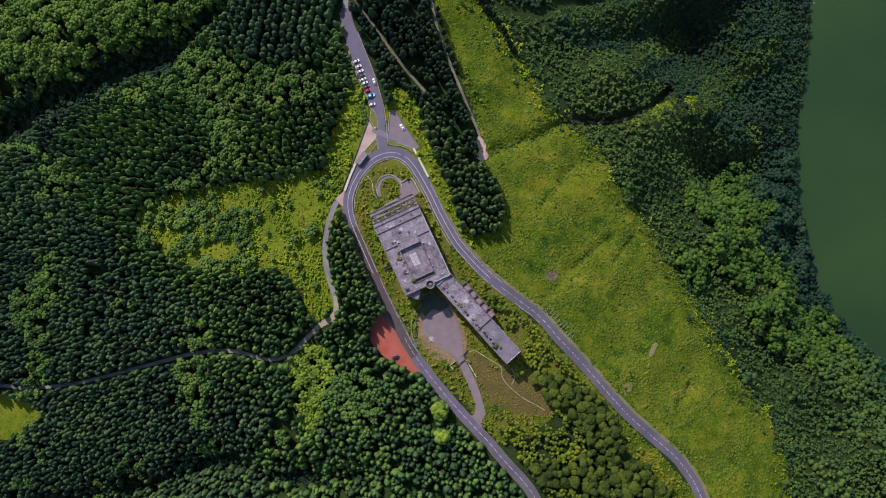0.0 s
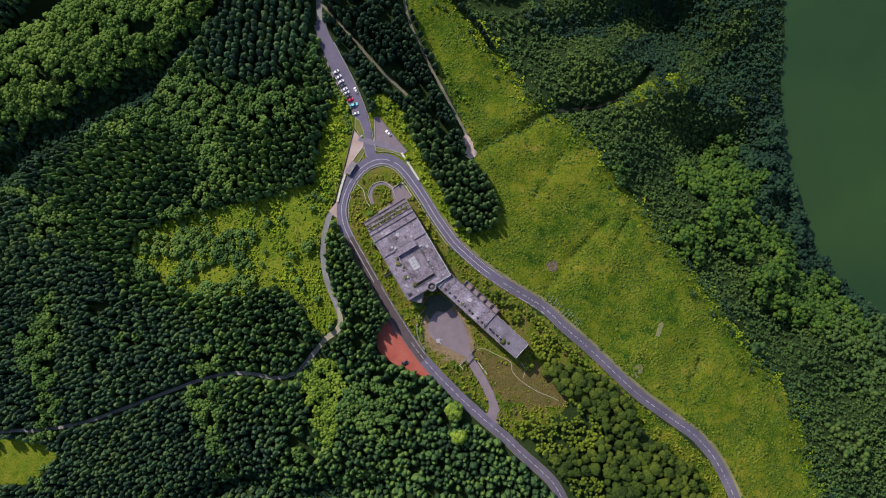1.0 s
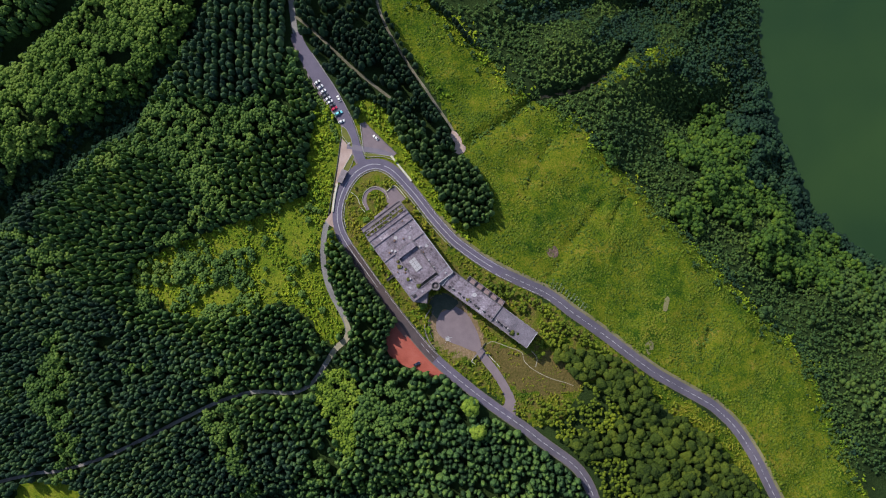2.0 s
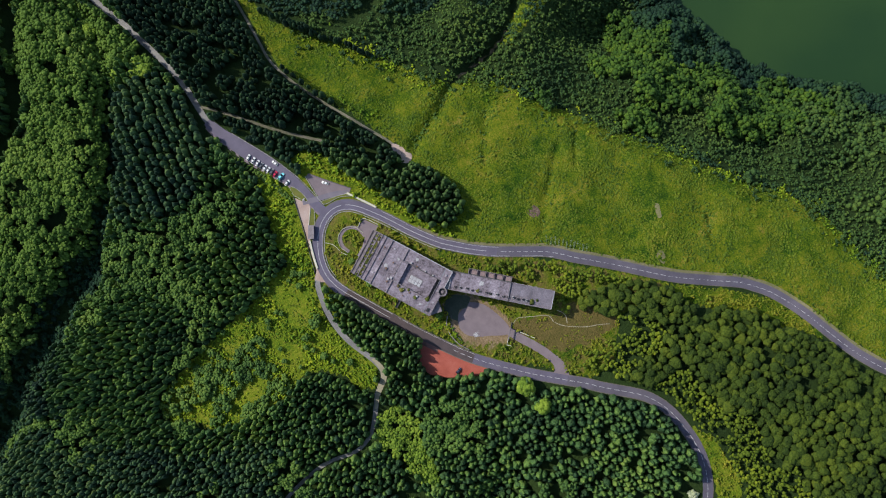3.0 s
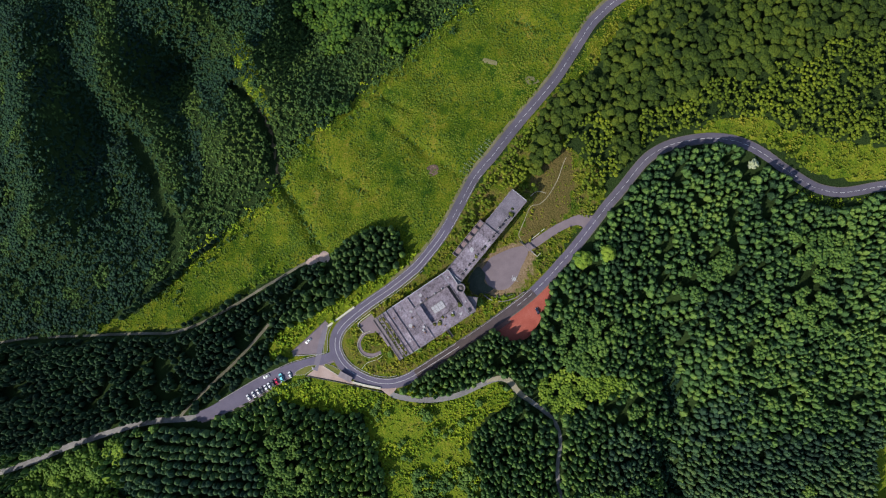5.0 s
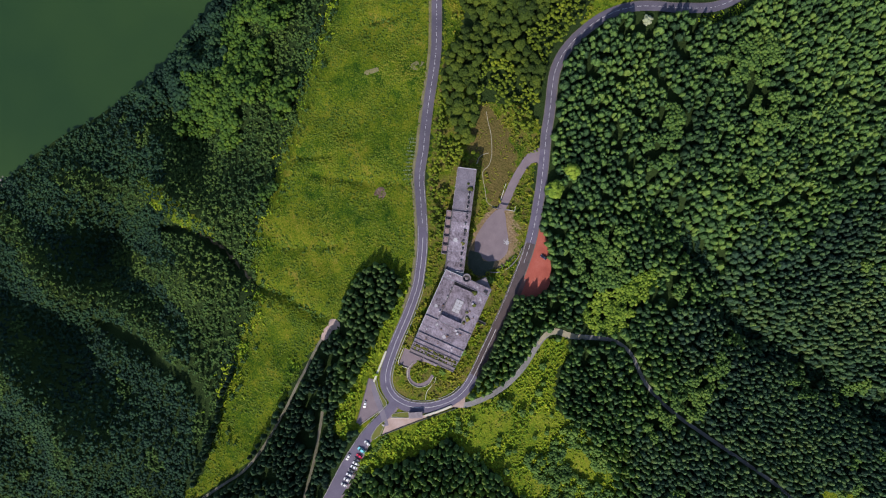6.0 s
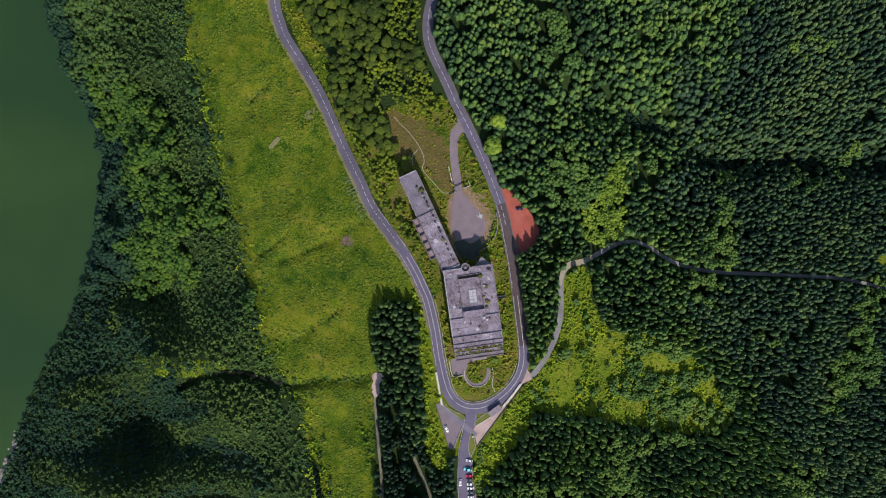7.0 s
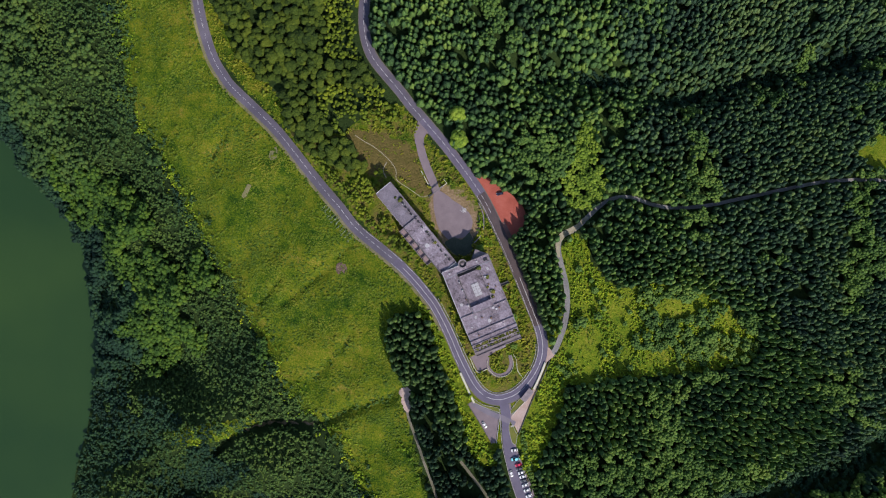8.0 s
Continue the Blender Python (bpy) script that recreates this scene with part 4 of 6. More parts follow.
scatter("north_conifer_forest", CONIFERS, x[north], y[north], r[north], tall[north], M_SHADECON, "conifer stand between road and track, shade put into its colour", "forest")
west = ~mixed & ~north & (x + 60 * value_noise(x, y, 34, 51.0) + rng.normal(0, 14, len(x)) < np.interp(y, [-120, -50, 10, 60], [-132, -150, -205, -275]))
scatter("west_conifer_forest", CONIFERS, x[west], y[west], r[west], tall[west], M_CONIFER_W, "dark blue-green conifer plantation on the slope", "forest")
main = ~mixed & ~north & ~west
r[main] *= rng.uniform(0.85, 1.2, main.sum())
tall[main] *= rng.uniform(0.85, 1.1, main.sum())
tall[old] *= 0.85
scatter("conifer_forest", SPIRES, x[main], y[main], r[main], tall[main], M_CONIFER, "dense dark green conifer plantation on the slope", "forest")
mixed &= rng.random(len(x)) < np.where(inside(x, y, LIGHT_S), 0.92, 0.6)
pale = mixed & inside(x, y, LIGHT_S)
mixed &= ~pale
scatter("pale_broadleaf_trees", BROADS, x[pale], y[pale], 1.25 * r[pale], 2.5 * r[pale], M_FRESH, "yellow-green broadleaf trees beside the forest track", "woodland")
scatter("broadleaf_forest", BROADS, x[mixed], y[mixed], 1.5 * r[mixed], rng.uniform(8, 12, mixed.sum()), M_BROAD, "lighter green broadleaf trees among the conifers", "forest")

x, y = grid(-350, -100, 90, 335, 4.3)
ok = inside(x, y, NW_WOOD) & clear_of_roads(x, y, 1.5)
x, y = x[ok], y[ok]
ok = value_noise(x, y, 15, 71.0) > -0.36
x, y = x[ok], y[ok]
r = rng.uniform(2.2, 3.9, len(x))
scatter("lime_green_forest", BROADS, x, y, r, rng.uniform(7.0, 11.5, len(x)), M_LIME, "bright lime-green broadleaf wood above the ravine", "forest")

x, y = grid(-350, -120, 70, 330, 4.8)
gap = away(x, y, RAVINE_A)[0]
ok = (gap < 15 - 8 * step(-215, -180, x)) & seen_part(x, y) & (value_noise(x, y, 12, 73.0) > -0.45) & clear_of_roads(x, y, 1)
x, y = x[ok], y[ok]
r = rng.uniform(1.6, 3.2, len(x))
# The ravine's shade is also painted, through this darker foliage.
scatter("ravine_forest", BROADS, x, y, r, r * rng.uniform(1.6, 2.4, len(x)), M_TEAL, "trees filling the ravine, its shade put into their colour", "forest", sink=0.3)

rows_dir, rows_nrm = np.array([0.125, 0.992]), np.array([0.992, -0.125])
s, t = np.meshgrid(np.arange(-80, 80, 2.8), np.arange(-66, 66, 10.4))
s, t = np.concatenate([s.ravel(), s.ravel() + 1.5]), np.concatenate([t.ravel() - 2.2, t.ravel() + 2.2])
s, t = s + rng.uniform(-1.0, 1.0, s.size), t + rng.uniform(-1.1, 1.1, s.size)
x, y = -132 + s * rows_dir[0] + t * rows_nrm[0], 195 + s * rows_dir[1] + t * rows_nrm[1]
ok = inside(x, y, ROW_WOOD) & clear_of_roads(x, y, 1.5)
x, y = x[ok], y[ok]
r = rng.uniform(1.7, 2.6, len(x))
scatter("planted_conifer_rows", CONIFERS, x, y, r, rng.uniform(9, 13, len(x)), M_CONIFER_W, "dark conifers planted in straight rows", "forest")

x, y = grid(-360, -50, -200, -95, 3.4)
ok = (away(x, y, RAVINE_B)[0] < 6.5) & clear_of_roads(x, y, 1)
x, y = x[ok], y[ok]
r = rng.uniform(1.0, 2.3, len(x))
# Shade at the bottom of the gorge is put into the foliage colour.
scatter("gorge_forest", BROADS, x, y, r, rng.uniform(2.5, 6.0, len(x)), M_TEAL, "trees in a narrow gorge, its shade put into their colour", "forest", sink=0.3)

# crater slope: small dense laurels, with groves of large crowns lower down
def crater_ground(x, y, margin):
    edge = (125 - AY * y) / AX
    ok = seen_part(x, y, 450) & ((x > -39) | (y < 180)) & (x > edge - 7 + 3 * np.sin(y / 9)) & (x < np.interp(y, SHORE_Y, SHORE_X) - 2)
    wx, wy = 7 * np.sin(y / 6.3 + 0.5 * np.sin(x / 4)) + 4 * np.sin(x / 3.7 + y / 5), 5 * np.sin(x / 7.1 + y / 9)
    for p in OPEN:
        ok &= ~(inside(x + wx, y + wy, p) if p is GRASS else inside(x, y, p))
    ok &= ~(inside(x + wx, y + wy, CLEARING) & (np.sin(x / 6 + y / 4) + np.sin(y / 3.3 - x / 8) > -0.3))
    return ok & clear_of_roads(x, y, 1.0) & (away(x, y, GULLY_A)[0] > margin - 2 + 1.5 * np.sin(x / 5)) & (away(x, y, GULLY_B)[0] > margin)


def grove(x, y):
    edge = (125 - AY * y) / AX
    depth = (x - edge) / (np.interp(y, SHORE_Y, SHORE_X) - edge)
    return value_noise(x, y, 34, 12.0) + 1.1 * (depth - 0.45) - 0.012 * np.clip(y - 90, 0, 120) > -0.05


x, y = grid(-60, 430, -330, 430, 3.8, 0.45)
ok = crater_ground(x, y, 4.5)
x, y = x[ok], y[ok]
ok = ~grove(x, y)
x, y = x[ok], y[ok]
r = rng.uniform(1.1, 2.2, len(x))
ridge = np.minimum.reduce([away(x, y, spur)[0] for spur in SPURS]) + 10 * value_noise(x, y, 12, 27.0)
# Darker foliage over this zone paints the valley's shade into the colour.
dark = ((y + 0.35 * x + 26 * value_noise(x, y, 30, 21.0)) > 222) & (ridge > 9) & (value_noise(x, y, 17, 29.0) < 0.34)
# The shore band likewise: its deep shadow is painted as darker foliage.
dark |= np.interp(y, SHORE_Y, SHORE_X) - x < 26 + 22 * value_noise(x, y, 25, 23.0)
scrub = (ridge < 5) & (value_noise(x, y, 9, 31.0) > 0.02) & (y > 130)
tall = r * rng.uniform(2.0, 3.0, len(x))
scatter("spur_scrub", BUSHES, x[scrub], y[scrub], r[scrub], 0.9 * r[scrub], M_SCRUB, "yellow-green scrub on the sunny crater spurs", "shrubs", sink=0.2)
lit = ~dark & ~scrub
scatter("laurel_forest", CLUMPS, x[lit], y[lit], 1.2 * r[lit], 0.85 * tall[lit], M_CRATER, "dense laurel scrub falling to the lake", "forest", sink=0.4)
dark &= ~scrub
scatter("shaded_laurel_forest", CLUMPS, x[dark], y[dark], 1.5 * r[dark], (tall * rng.uniform(0.6, 1.1, len(x)))[dark], M_TEAL, "laurel forest on the spurs, valley shade put into its colour", "forest", sink=0.4)
x, y = grid(-60, 430, -330, 430, 5.7)
ok = crater_ground(x, y, 5.5)
x, y = x[ok], y[ok]
ok = grove(x, y)
x, y = x[ok], y[ok]
r = rng.uniform(2.8, 5.4, len(x))
# Crowns near the water carry the shore's shadow in their colour.
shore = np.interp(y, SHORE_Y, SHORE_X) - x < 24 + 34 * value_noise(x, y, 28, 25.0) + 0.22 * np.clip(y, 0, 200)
tall = r * rng.uniform(2.0, 2.8, len(x))
scatter("shore_grove", BROADS, x[shore], y[shore], r[shore], tall[shore], M_TEAL, "broadleaf trees along the lake shore, shadow put into their colour", "forest", sink=0.5)
x, y, r, tall = x[~shore], y[~shore], r[~shore], tall[~shore]
# Southern crowns take the darker foliage: lens vignetting put into the colour.
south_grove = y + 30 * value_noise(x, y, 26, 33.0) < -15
scatter("broadleaf_grove", BROADS, x[~south_grove], y[~south_grove], r[~south_grove], tall[~south_grove], M_GROVE, "large broadleaf crowns above the lake shore", "forest", sink=0.5)
scatter("south_broadleaf_grove", CLUMPS, x[south_grove], y[south_grove], r[south_grove], 0.85 * tall[south_grove], M_CRATER, "broadleaf crowns on the crater slope, vignetting put into their colour", "forest", sink=0.5)

# between the roads
x, y = grid(0, 290, -310, 30, 4.1, 0.42)
ok = inside(x, y, SOUTH_WOOD) & seen_part(x, y) & clear_of_roads(x, y, 2.2)
ok &= ~inside(x, y, BROWN) & ~inside(x, y, VERGE_S) & ~inside(x, y, VERGE_R)
x, y = x[ok], y[ok]
ok = value_noise(x, y, 10, 30.0) > -0.42
x, y = x[ok], y[ok]
r = rng.uniform(1.9, 3.1, len(x)) * np.where(rng.random(len(x)) < 0.15, 1.35, 1.0)
tall = rng.uniform(4.6, 8.2, len(x))
light_heath = inside(x + 5 * np.sin(y / 6), y + 4 * np.sin(x / 5), LIGHT_HEATH)
light = light_heath | (y > -38 + 6 * np.sin(x / 7)) | ((x + 0.25 * y + 18 * value_noise(x, y, 24, 61.0) < 52) & (y < -105))
scatter("roadside_woodland", CROWNS, x[~light], y[~light], r[~light], tall[~light], M_OLIVE, "olive green rounded trees between the roads", "woodland")
scatter("yellow_green_woodland", CLUMPS, x[light], y[light], r[light], 0.8 * tall[light], M_OLIVE_L, "yellow-green low trees above the road", "woodland")


def keep_off_hotel(x, y):
    rx, ry = x + 35.2, y - 63.3
    a, b = rx * 0.49 - ry * 0.871, -rx * 0.866 - ry * 0.5
    ok = ~((a > -9) & (a < 51) & (b > -1.2) & (b < 31.5))
    rx, ry = x + 9.8, y - 20.3
    a, b = rx * 0.724 - ry * 0.689, -rx * 0.689 - ry * 0.724
    return ok & ~((a > -6) & (a < 64) & (b > -3.5) & (b < 12.6))


# shrubs and grass
x, y = grid(-100, 175, -265, 150, 1.7)
ok = (inside(x, y, GARDEN) | inside(x, y, VERGE_E) | inside(x, y, VERGE_W) | inside(x, y, VERGE_S) | inside(x, y, VERGE_R) | inside(x, y, VERGE_T)) & clear_of_roads(x, y, 0.3) & keep_off_hotel(x, y) & ~inside(x, y, BROWN) & ~inside(x, y, COURT_RIM)
ok &= (away(x, y, FOOTPATH)[0] > 1.5) & (away(x, y, RING)[0] > 1.9) & (~inside(x, y, SOUTH_WOOD) | inside(x, y, VERGE_S) | inside(x, y, VERGE_R))
x, y = x[ok], y[ok]
ok = value_noise(x, y, 7, 2.0) + 0.5 * value_noise(x, y, 3, 12.0) > -0.2
x, y = x[ok], y[ok]
r = rng.uniform(0.35, 1.2, len(x)) * np.where(rng.random(len(x)) < 0.14, 1.9, 1.0)
green = inside(x, y, VERGE_E) | inside(x, y, VERGE_W) | inside(x, y, VERGE_T)
scatter("green_shrubs", BUSHES, x[green], y[green], r[green], 1.2 * r[green], M_MEADOW, "dense green shrubs on the road verges", "shrubs", sink=0.2)
x, y, r = x[~green], y[~green], r[~green]
scatter("shrubs", BUSHES, x, y, r, r * rng.uniform(0.9, 1.6, len(x)), M_SHRUB, "yellow-green shrubs growing wild round the hotel", "shrubs", sink=0.2)

x, y = grid(-230, -75, -30, 90, 2.3)
ok = inside(x, y, MEADOW) & clear_of_roads(x, y, 0.5)
x, y = x[ok], y[ok]
lumpy = value_noise(x, y, 17, 6.0) - 0.0035 * (x + 130)
copse = inside(x, y, COPSE)
tongue = inside(x, y, TONGUE)
ok = (lumpy > -0.14) | tongue | (rng.random(len(x)) < 0.15)
big = ((lumpy > 0.15) | (copse & (lumpy > -0.12))) & ~tongue
r = rng.uniform(0.6, 1.4, len(x)) * np.where(lumpy > 0.0, 1.35, 1.0)
scatter("meadow_bushes", BUSHES, x[ok], y[ok], r[ok], (r * rng.uniform(0.8, 1.6, len(x)))[ok], M_MEADOW, "yellow-green bushes in the overgrown clearing", "bushes", sink=0.2)
big &= rng.random(len(x)) < np.where(copse, 0.6, 0.34)
r = rng.uniform(0.9, 2.4, len(x)) * np.where(rng.random(len(x)) < 0.2, 1.5, 1.0)
scatter("clearing_trees", BROADS, x[big], y[big], r[big], (r * rng.uniform(1.6, 2.6, len(x)))[big], M_BROAD, "young green trees invading the clearing", "woodland", sink=0.2)

x, y = grid(-100, 10, 30, 150, 3.4)
ok = (inside(x, y, VERGE_E) | inside(x, y, VERGE_W)) & clear_of_roads(x, y, 1.6)
x, y = x[ok], y[ok]
ok = value_noise(x, y, 8, 41.0) > -0.05
x, y = x[ok], y[ok]
r = rng.uniform(1.1, 2.1, len(x))
scatter("verge_bushes", CLUMPS, x, y, r, r * rng.uniform(1.2, 2.0, len(x)), M_MEADOW, "tall bright green bushes beside the road", "bushes", sink=0.2)

for name, poly, spacing, label in (("grass_slope", GRASS, 1.45, "tall yellow-green grass on the open slope"), ("clearing_grass", MEADOW, 1.7, "rough grass in the forest clearing")):
    p = np.array(poly)
    x, y = grid(p[:, 0].min(), p[:, 0].max(), p[:, 1].min(), p[:, 1].max(), spacing, 0.5)
    ok = inside(x, y, poly) & clear_of_roads(x, y, 0.2)
    x, y = x[ok], y[ok]
    ok = value_noise(x, y, 7, 8.0) + 0.9 * value_noise(x, y, 24, 4.0) > 0.02
    x, y = x[ok], y[ok]
    r = rng.uniform(0.35, 0.95, len(x))
    scatter(name, TUFTS, x, y, r, r * rng.uniform(0.35, 0.75, len(x)), M_GRASS, label, "grass", sink=0.05, smooth=True)

# taller herbs in clumps all over the slope, and yellow shrubs at its lower edge
x, y = grid(-40, 270, -225, 305, 2.1, 0.5)
ok = (inside(x, y, GRASS) | inside(x, y, CLEARING)) & clear_of_roads(x, y, 0.6)
x, y = x[ok], y[ok]
v = AX * y - AY * x + 5 * np.sin(U(x, y) / 21 + 0.7)
ok = value_noise(U(x, y) / 3.2, v, 9, 81.0) + 0.7 * value_noise(x, y, 5, 83.0) > -0.02
x, y = x[ok], y[ok]
r = rng.uniform(0.4, 1.1, len(x)) * np.where(rng.random(len(x)) < 0.06, 1.6, 1.0)
scatter("slope_herbs", TUFTS, x, y, r, r * rng.uniform(0.4, 0.9, len(x)), M_GRASS, "lumpy tall herbs among the slope's grass", "herbs", sink=0.1)
x, y = grid(-20, 270, -220, 300, 3.0, 0.5)
wx, wy = 11 * np.sin(y / 8.3 + x / 17) + 6 * np.sin(x / 4.7 + y / 6), 8 * np.sin(x / 9.1 + y / 11)
ok = ((inside(x + wx, y + wy, GRASS) != inside(x, y, GRASS)) | inside(x, y, CLEARING)) & (U(x, y) > 70) & (np.interp(y, SHORE_Y, SHORE_X) - x > 20) & clear_of_roads(x, y, 4)
x, y = x[ok], y[ok]
pick = value_noise(x, y, 11, 85.0)
r = rng.uniform(0.9, 2.0, len(x))
meadow = inside(x, y, GRASS)
a, b = pick > np.where(meadow, 0.12, 0.0), ~meadow & (pick < 0.05)
scatter("edge_shrubs", BUSHES, x[a], y[a], r[a], 1.1 * r[a], M_MEADOW, "yellow-green shrubs where grass meets forest", "shrubs", sink=0.2)
scatter("edge_trees", CLUMPS, x[b], y[b], r[b], 2.0 * r[b], M_TEAL, "small dark trees where grass meets forest", "trees", sink=0.2)

EDGE = spline([(-10, 212), (4, 197), (18, 178), (37, 156), (52, 134), (82, 119), (100, 92), (125, 59), (146, 30), (171, -3), (191, -35), (208, -53), (219, -75), (221, -106), (229, -141)], 4)
x, y = grid(-25, 250, -160, 230, 2.6, 0.5)
gap = away(x, y, EDGE)[0] + 5 * value_noise(x, y, 9, 91.0)
ok = (rng.random(len(x)) < 0.9 * np.exp(-(np.maximum(gap, 0) / 7.5) ** 2)) & (away(x, y, GULLY_A)[0] > 3)
x, y = x[ok], y[ok]
r = rng.uniform(0.8, 2.1, len(x))
pick = value_noise(x, y, 10, 93.0) + rng.uniform(-0.25, 0.25, len(x))
a = pick > 0.0
scatter("fringe_shrubs", BUSHES, x[a], y[a], 0.8 * r[a], 0.9 * r[a], M_MEADOW, "bright shrubs along the fringe of the grass", "shrubs", sink=0.2)
scatter("fringe_trees", CLUMPS, x[~a], y[~a], r[~a], 1.7 * r[~a], M_CRATER, "small laurel trees spreading into the grass", "trees", sink=0.2)

# dark bushes in the gully across the grass
k = rng.integers(0, 22, 46)
x, y = GULLY_A[k, 0] + rng.normal(0, 1.3, 46), GULLY_A[k, 1] + rng.normal(0, 1.3, 46)
ok = x > 9
r = rng.uniform(0.8, 1.7, ok.sum())
scatter("gully_bushes", BUSHES, x[ok], y[ok], r, r * rng.uniform(0.9, 1.3, len(r)), M_BROAD, "dark green bushes lining a gully", "bushes", sink=0.3)

# weeds breaking through the edge of the court, and on the heath
x, y = grid(-36, 64, -68, 6, 1.9, 0.5)
ok = ((inside(x, y, COURT_RIM) & ~inside(x, y, COURT)) | inside(x, y, BROWN)) & (away(x, y, FOOTPATH)[0] > 1.2) & keep_off_hotel(x, y) & (away(x, y, DRIVE)[0] > 3)
x, y = x[ok], y[ok]
ok = value_noise(x, y, 8, 17.0) > 0.08
x, y = x[ok], y[ok]
r = rng.uniform(0.25, 0.85, len(x))
scatter("court_weeds", BUSHES, x, y, r, r * rng.uniform(0.6, 1.1, len(x)), M_SHRUB, "yellowish weeds on heath and court edge", "weeds", sink=0.1)

# pale boulders on the lake shore
x, y = rng.uniform(262, 271, 90), rng.uniform(277, 326, 90)
r = rng.uniform(0.5, 1.7, 90) * np.where(y > 312, 2.2, 1.0)      # large slabs at the far end
BOULDERS = [crown_shape(130 + k, (-0.3, 0.4, 0.85), (0.9, 1.0, 0.6), 7, 0.3, 0.25) for k in range(4)]
M_ROCK = material("pale_shore_rock", [(0.14, 0.13, 0.10), (0.25, 0.22, 0.185), (0.34, 0.29, 0.26)], (0.3, 2.0), 0.95, 0.1, 2)
scatter("shore_boulders", BOULDERS, x, y, r, r * 0.5, M_ROCK, "pale boulders along the lake shore", "rocks")

# pale bushes along the upper road
k = rng.integers(east + 12, east + 24, 120)
side = normals(MAIN)
off = rng.uniform(4.6, 10.5, 120)
x, y = MAIN[k, 0] - side[k, 0] * off, MAIN[k, 1] - side[k, 1] * off
r = rng.uniform(0.35, 0.95, 120)
M_SAGE = leaves("sage_foliage", [(0.06, 0.10, 0.03), (0.12, 0.165, 0.075), (0.20, 0.25, 0.14)], (0.1, 0.8), 0.3)
scatter("verge_shrubs", BUSHES, x, y, r, r * 0.9, M_SAGE, "pale grey-green shrubs beside the road", "shrubs", sink=0.1)

# low bushes behind the parked cars
k = rng.integers(8, 32, 150)
side = normals(NORTH)
off = rng.uniform(8.6, 11.5, 150)
x, y = NORTH[k, 0] - side[k, 0] * off, NORTH[k, 1] - side[k, 1] * off
r = rng.uniform(0.7, 1.5, 150)
scatter("roadside_bushes", BUSHES, x, y, r, 1.1 * r, M_BROAD, "low green bushes behind the parked cars", "bushes", sink=0.1)

# fresh bright shrubs between the hotel and the lower road
x, y = grid(-64, -24, -24, 46, 1.7, 0.5)
near = away(x, y, spline([(-29, -18), (-34, -8), (-41, 5), (-49, 20), (-57, 34)], 2))[0]
ok = (near < 3.2) & keep_off_hotel(x, y) & clear_of_roads(x, y, 0.2) & (value_noise(x, y, 8, 95.0) > -0.1)
x, y = x[ok], y[ok]
r = rng.uniform(0.6, 1.4, len(x))
scatter("fresh_shrubs", BUSHES, x, y, r, 1.1 * r, M_MEADOW, "fresh bright green shrubs below the hotel wall", "shrubs", sink=0.1)

# dark bushes in hollows of the grass slope
spots = HOLLOWS
k = rng.integers(0, len(spots), 60)
x, y = spots[k, 0] + rng.normal(0, 1.0, 60) + 2.2 * rng.normal(0, 1, 60) * AX, spots[k, 1] + rng.normal(0, 1.0, 60) + 2.2 * rng.normal(0, 1, 60) * AY
r = rng.uniform(0.6, 1.3, 60)
scatter("hollow_bushes", BUSHES, x, y, r, r, M_BROAD, "dark bushes in hollows of the grass slope", "bushes", sink=0.3)

# yellow-green shrubs on the open verge of the lower road
x, y = grid(-2, 30, -252, -202, 1.8, 0.5)
d = away(x, y, MAIN[:40])[0]
ok = (d > 4.4) & (d < 11.5) & (x < 22) & (value_noise(x, y, 7, 97.0) > -0.25)
x, y = x[ok], y[ok]
r = rng.uniform(0.5, 1.3, len(x))
scatter("road_verge_shrubs", BUSHES, x, y, r, r, M_MEADOW, "yellow-green shrubs on the open road verge", "shrubs", sink=0.1)

# ---------------------------------------------------------------- the derelict hotel
MAIN_F = Matrix(((0.49, -0.8695, 0, -35.2), (-0.8717, -0.4939, 0, 63.3), (0, 0, 1, 0), (0, 0, 0, 1)))   # x to the rear, y to the south-west
WING_F = Matrix(((0.724, -0.6897, 0, -9.8), (-0.6897, -0.724, 0, 20.3), (0, 0, 1, 0), (0, 0, 0, 1)))
hotel = tagged(new("derelict_hotel"), "abandoned grey concrete hotel with stepped flat roofs", "hotel")
hotel.location = (0, 0, 0)


def hotel_part(name, mat, frame_of, boxes, label="", parent=None, bevel=0.0):
    bm = bmesh.new()
    for k in boxes:
        box(bm, frame_of, *k, bevel=bevel)
    return part(name, bm, mat, parent or hotel, label)


# bodies
hotel_part("main_block", M_BLUE, MAIN_F, [(0, 2.6, 0, 30.7, -2, 14.0), (2.6, 7.2, 0, 30.7, -2, 14.8), (7.2, 18.5, 0, 30.7, -2, 15.6),
                                          (18.5, 44.4, 0, 8.5, -2, 15.6), (18.5, 44.4, 22, 30.7, -2, 15.6), (44.4, 49, 0, 30.7, -2, 15.6)], "blue-grey plastered facade")
hotel_part("court_floor", M_ROOF, MAIN_F, [(22.4, 42.6, 8.5, 22, 11.6, 14.6)], "sunken roof court of grey felt")
hotel_part("court_base", M_DARKC, MAIN_F, [(18.5, 44.4, 8.5, 22, -2, 12.6)], "dark slot below the roof court")
hotel_part("penthouse", M_CONC, MAIN_F, [(18.9, 22.2, 8.7, 21.8, 12.6, 16.7)], "low plant room on the roof")
hotel_part("penthouse_roof", M_ROOF, MAIN_F, [(18.6, 22.5, 8.4, 22.1, 16.7, 17.0)], bevel=0.05)
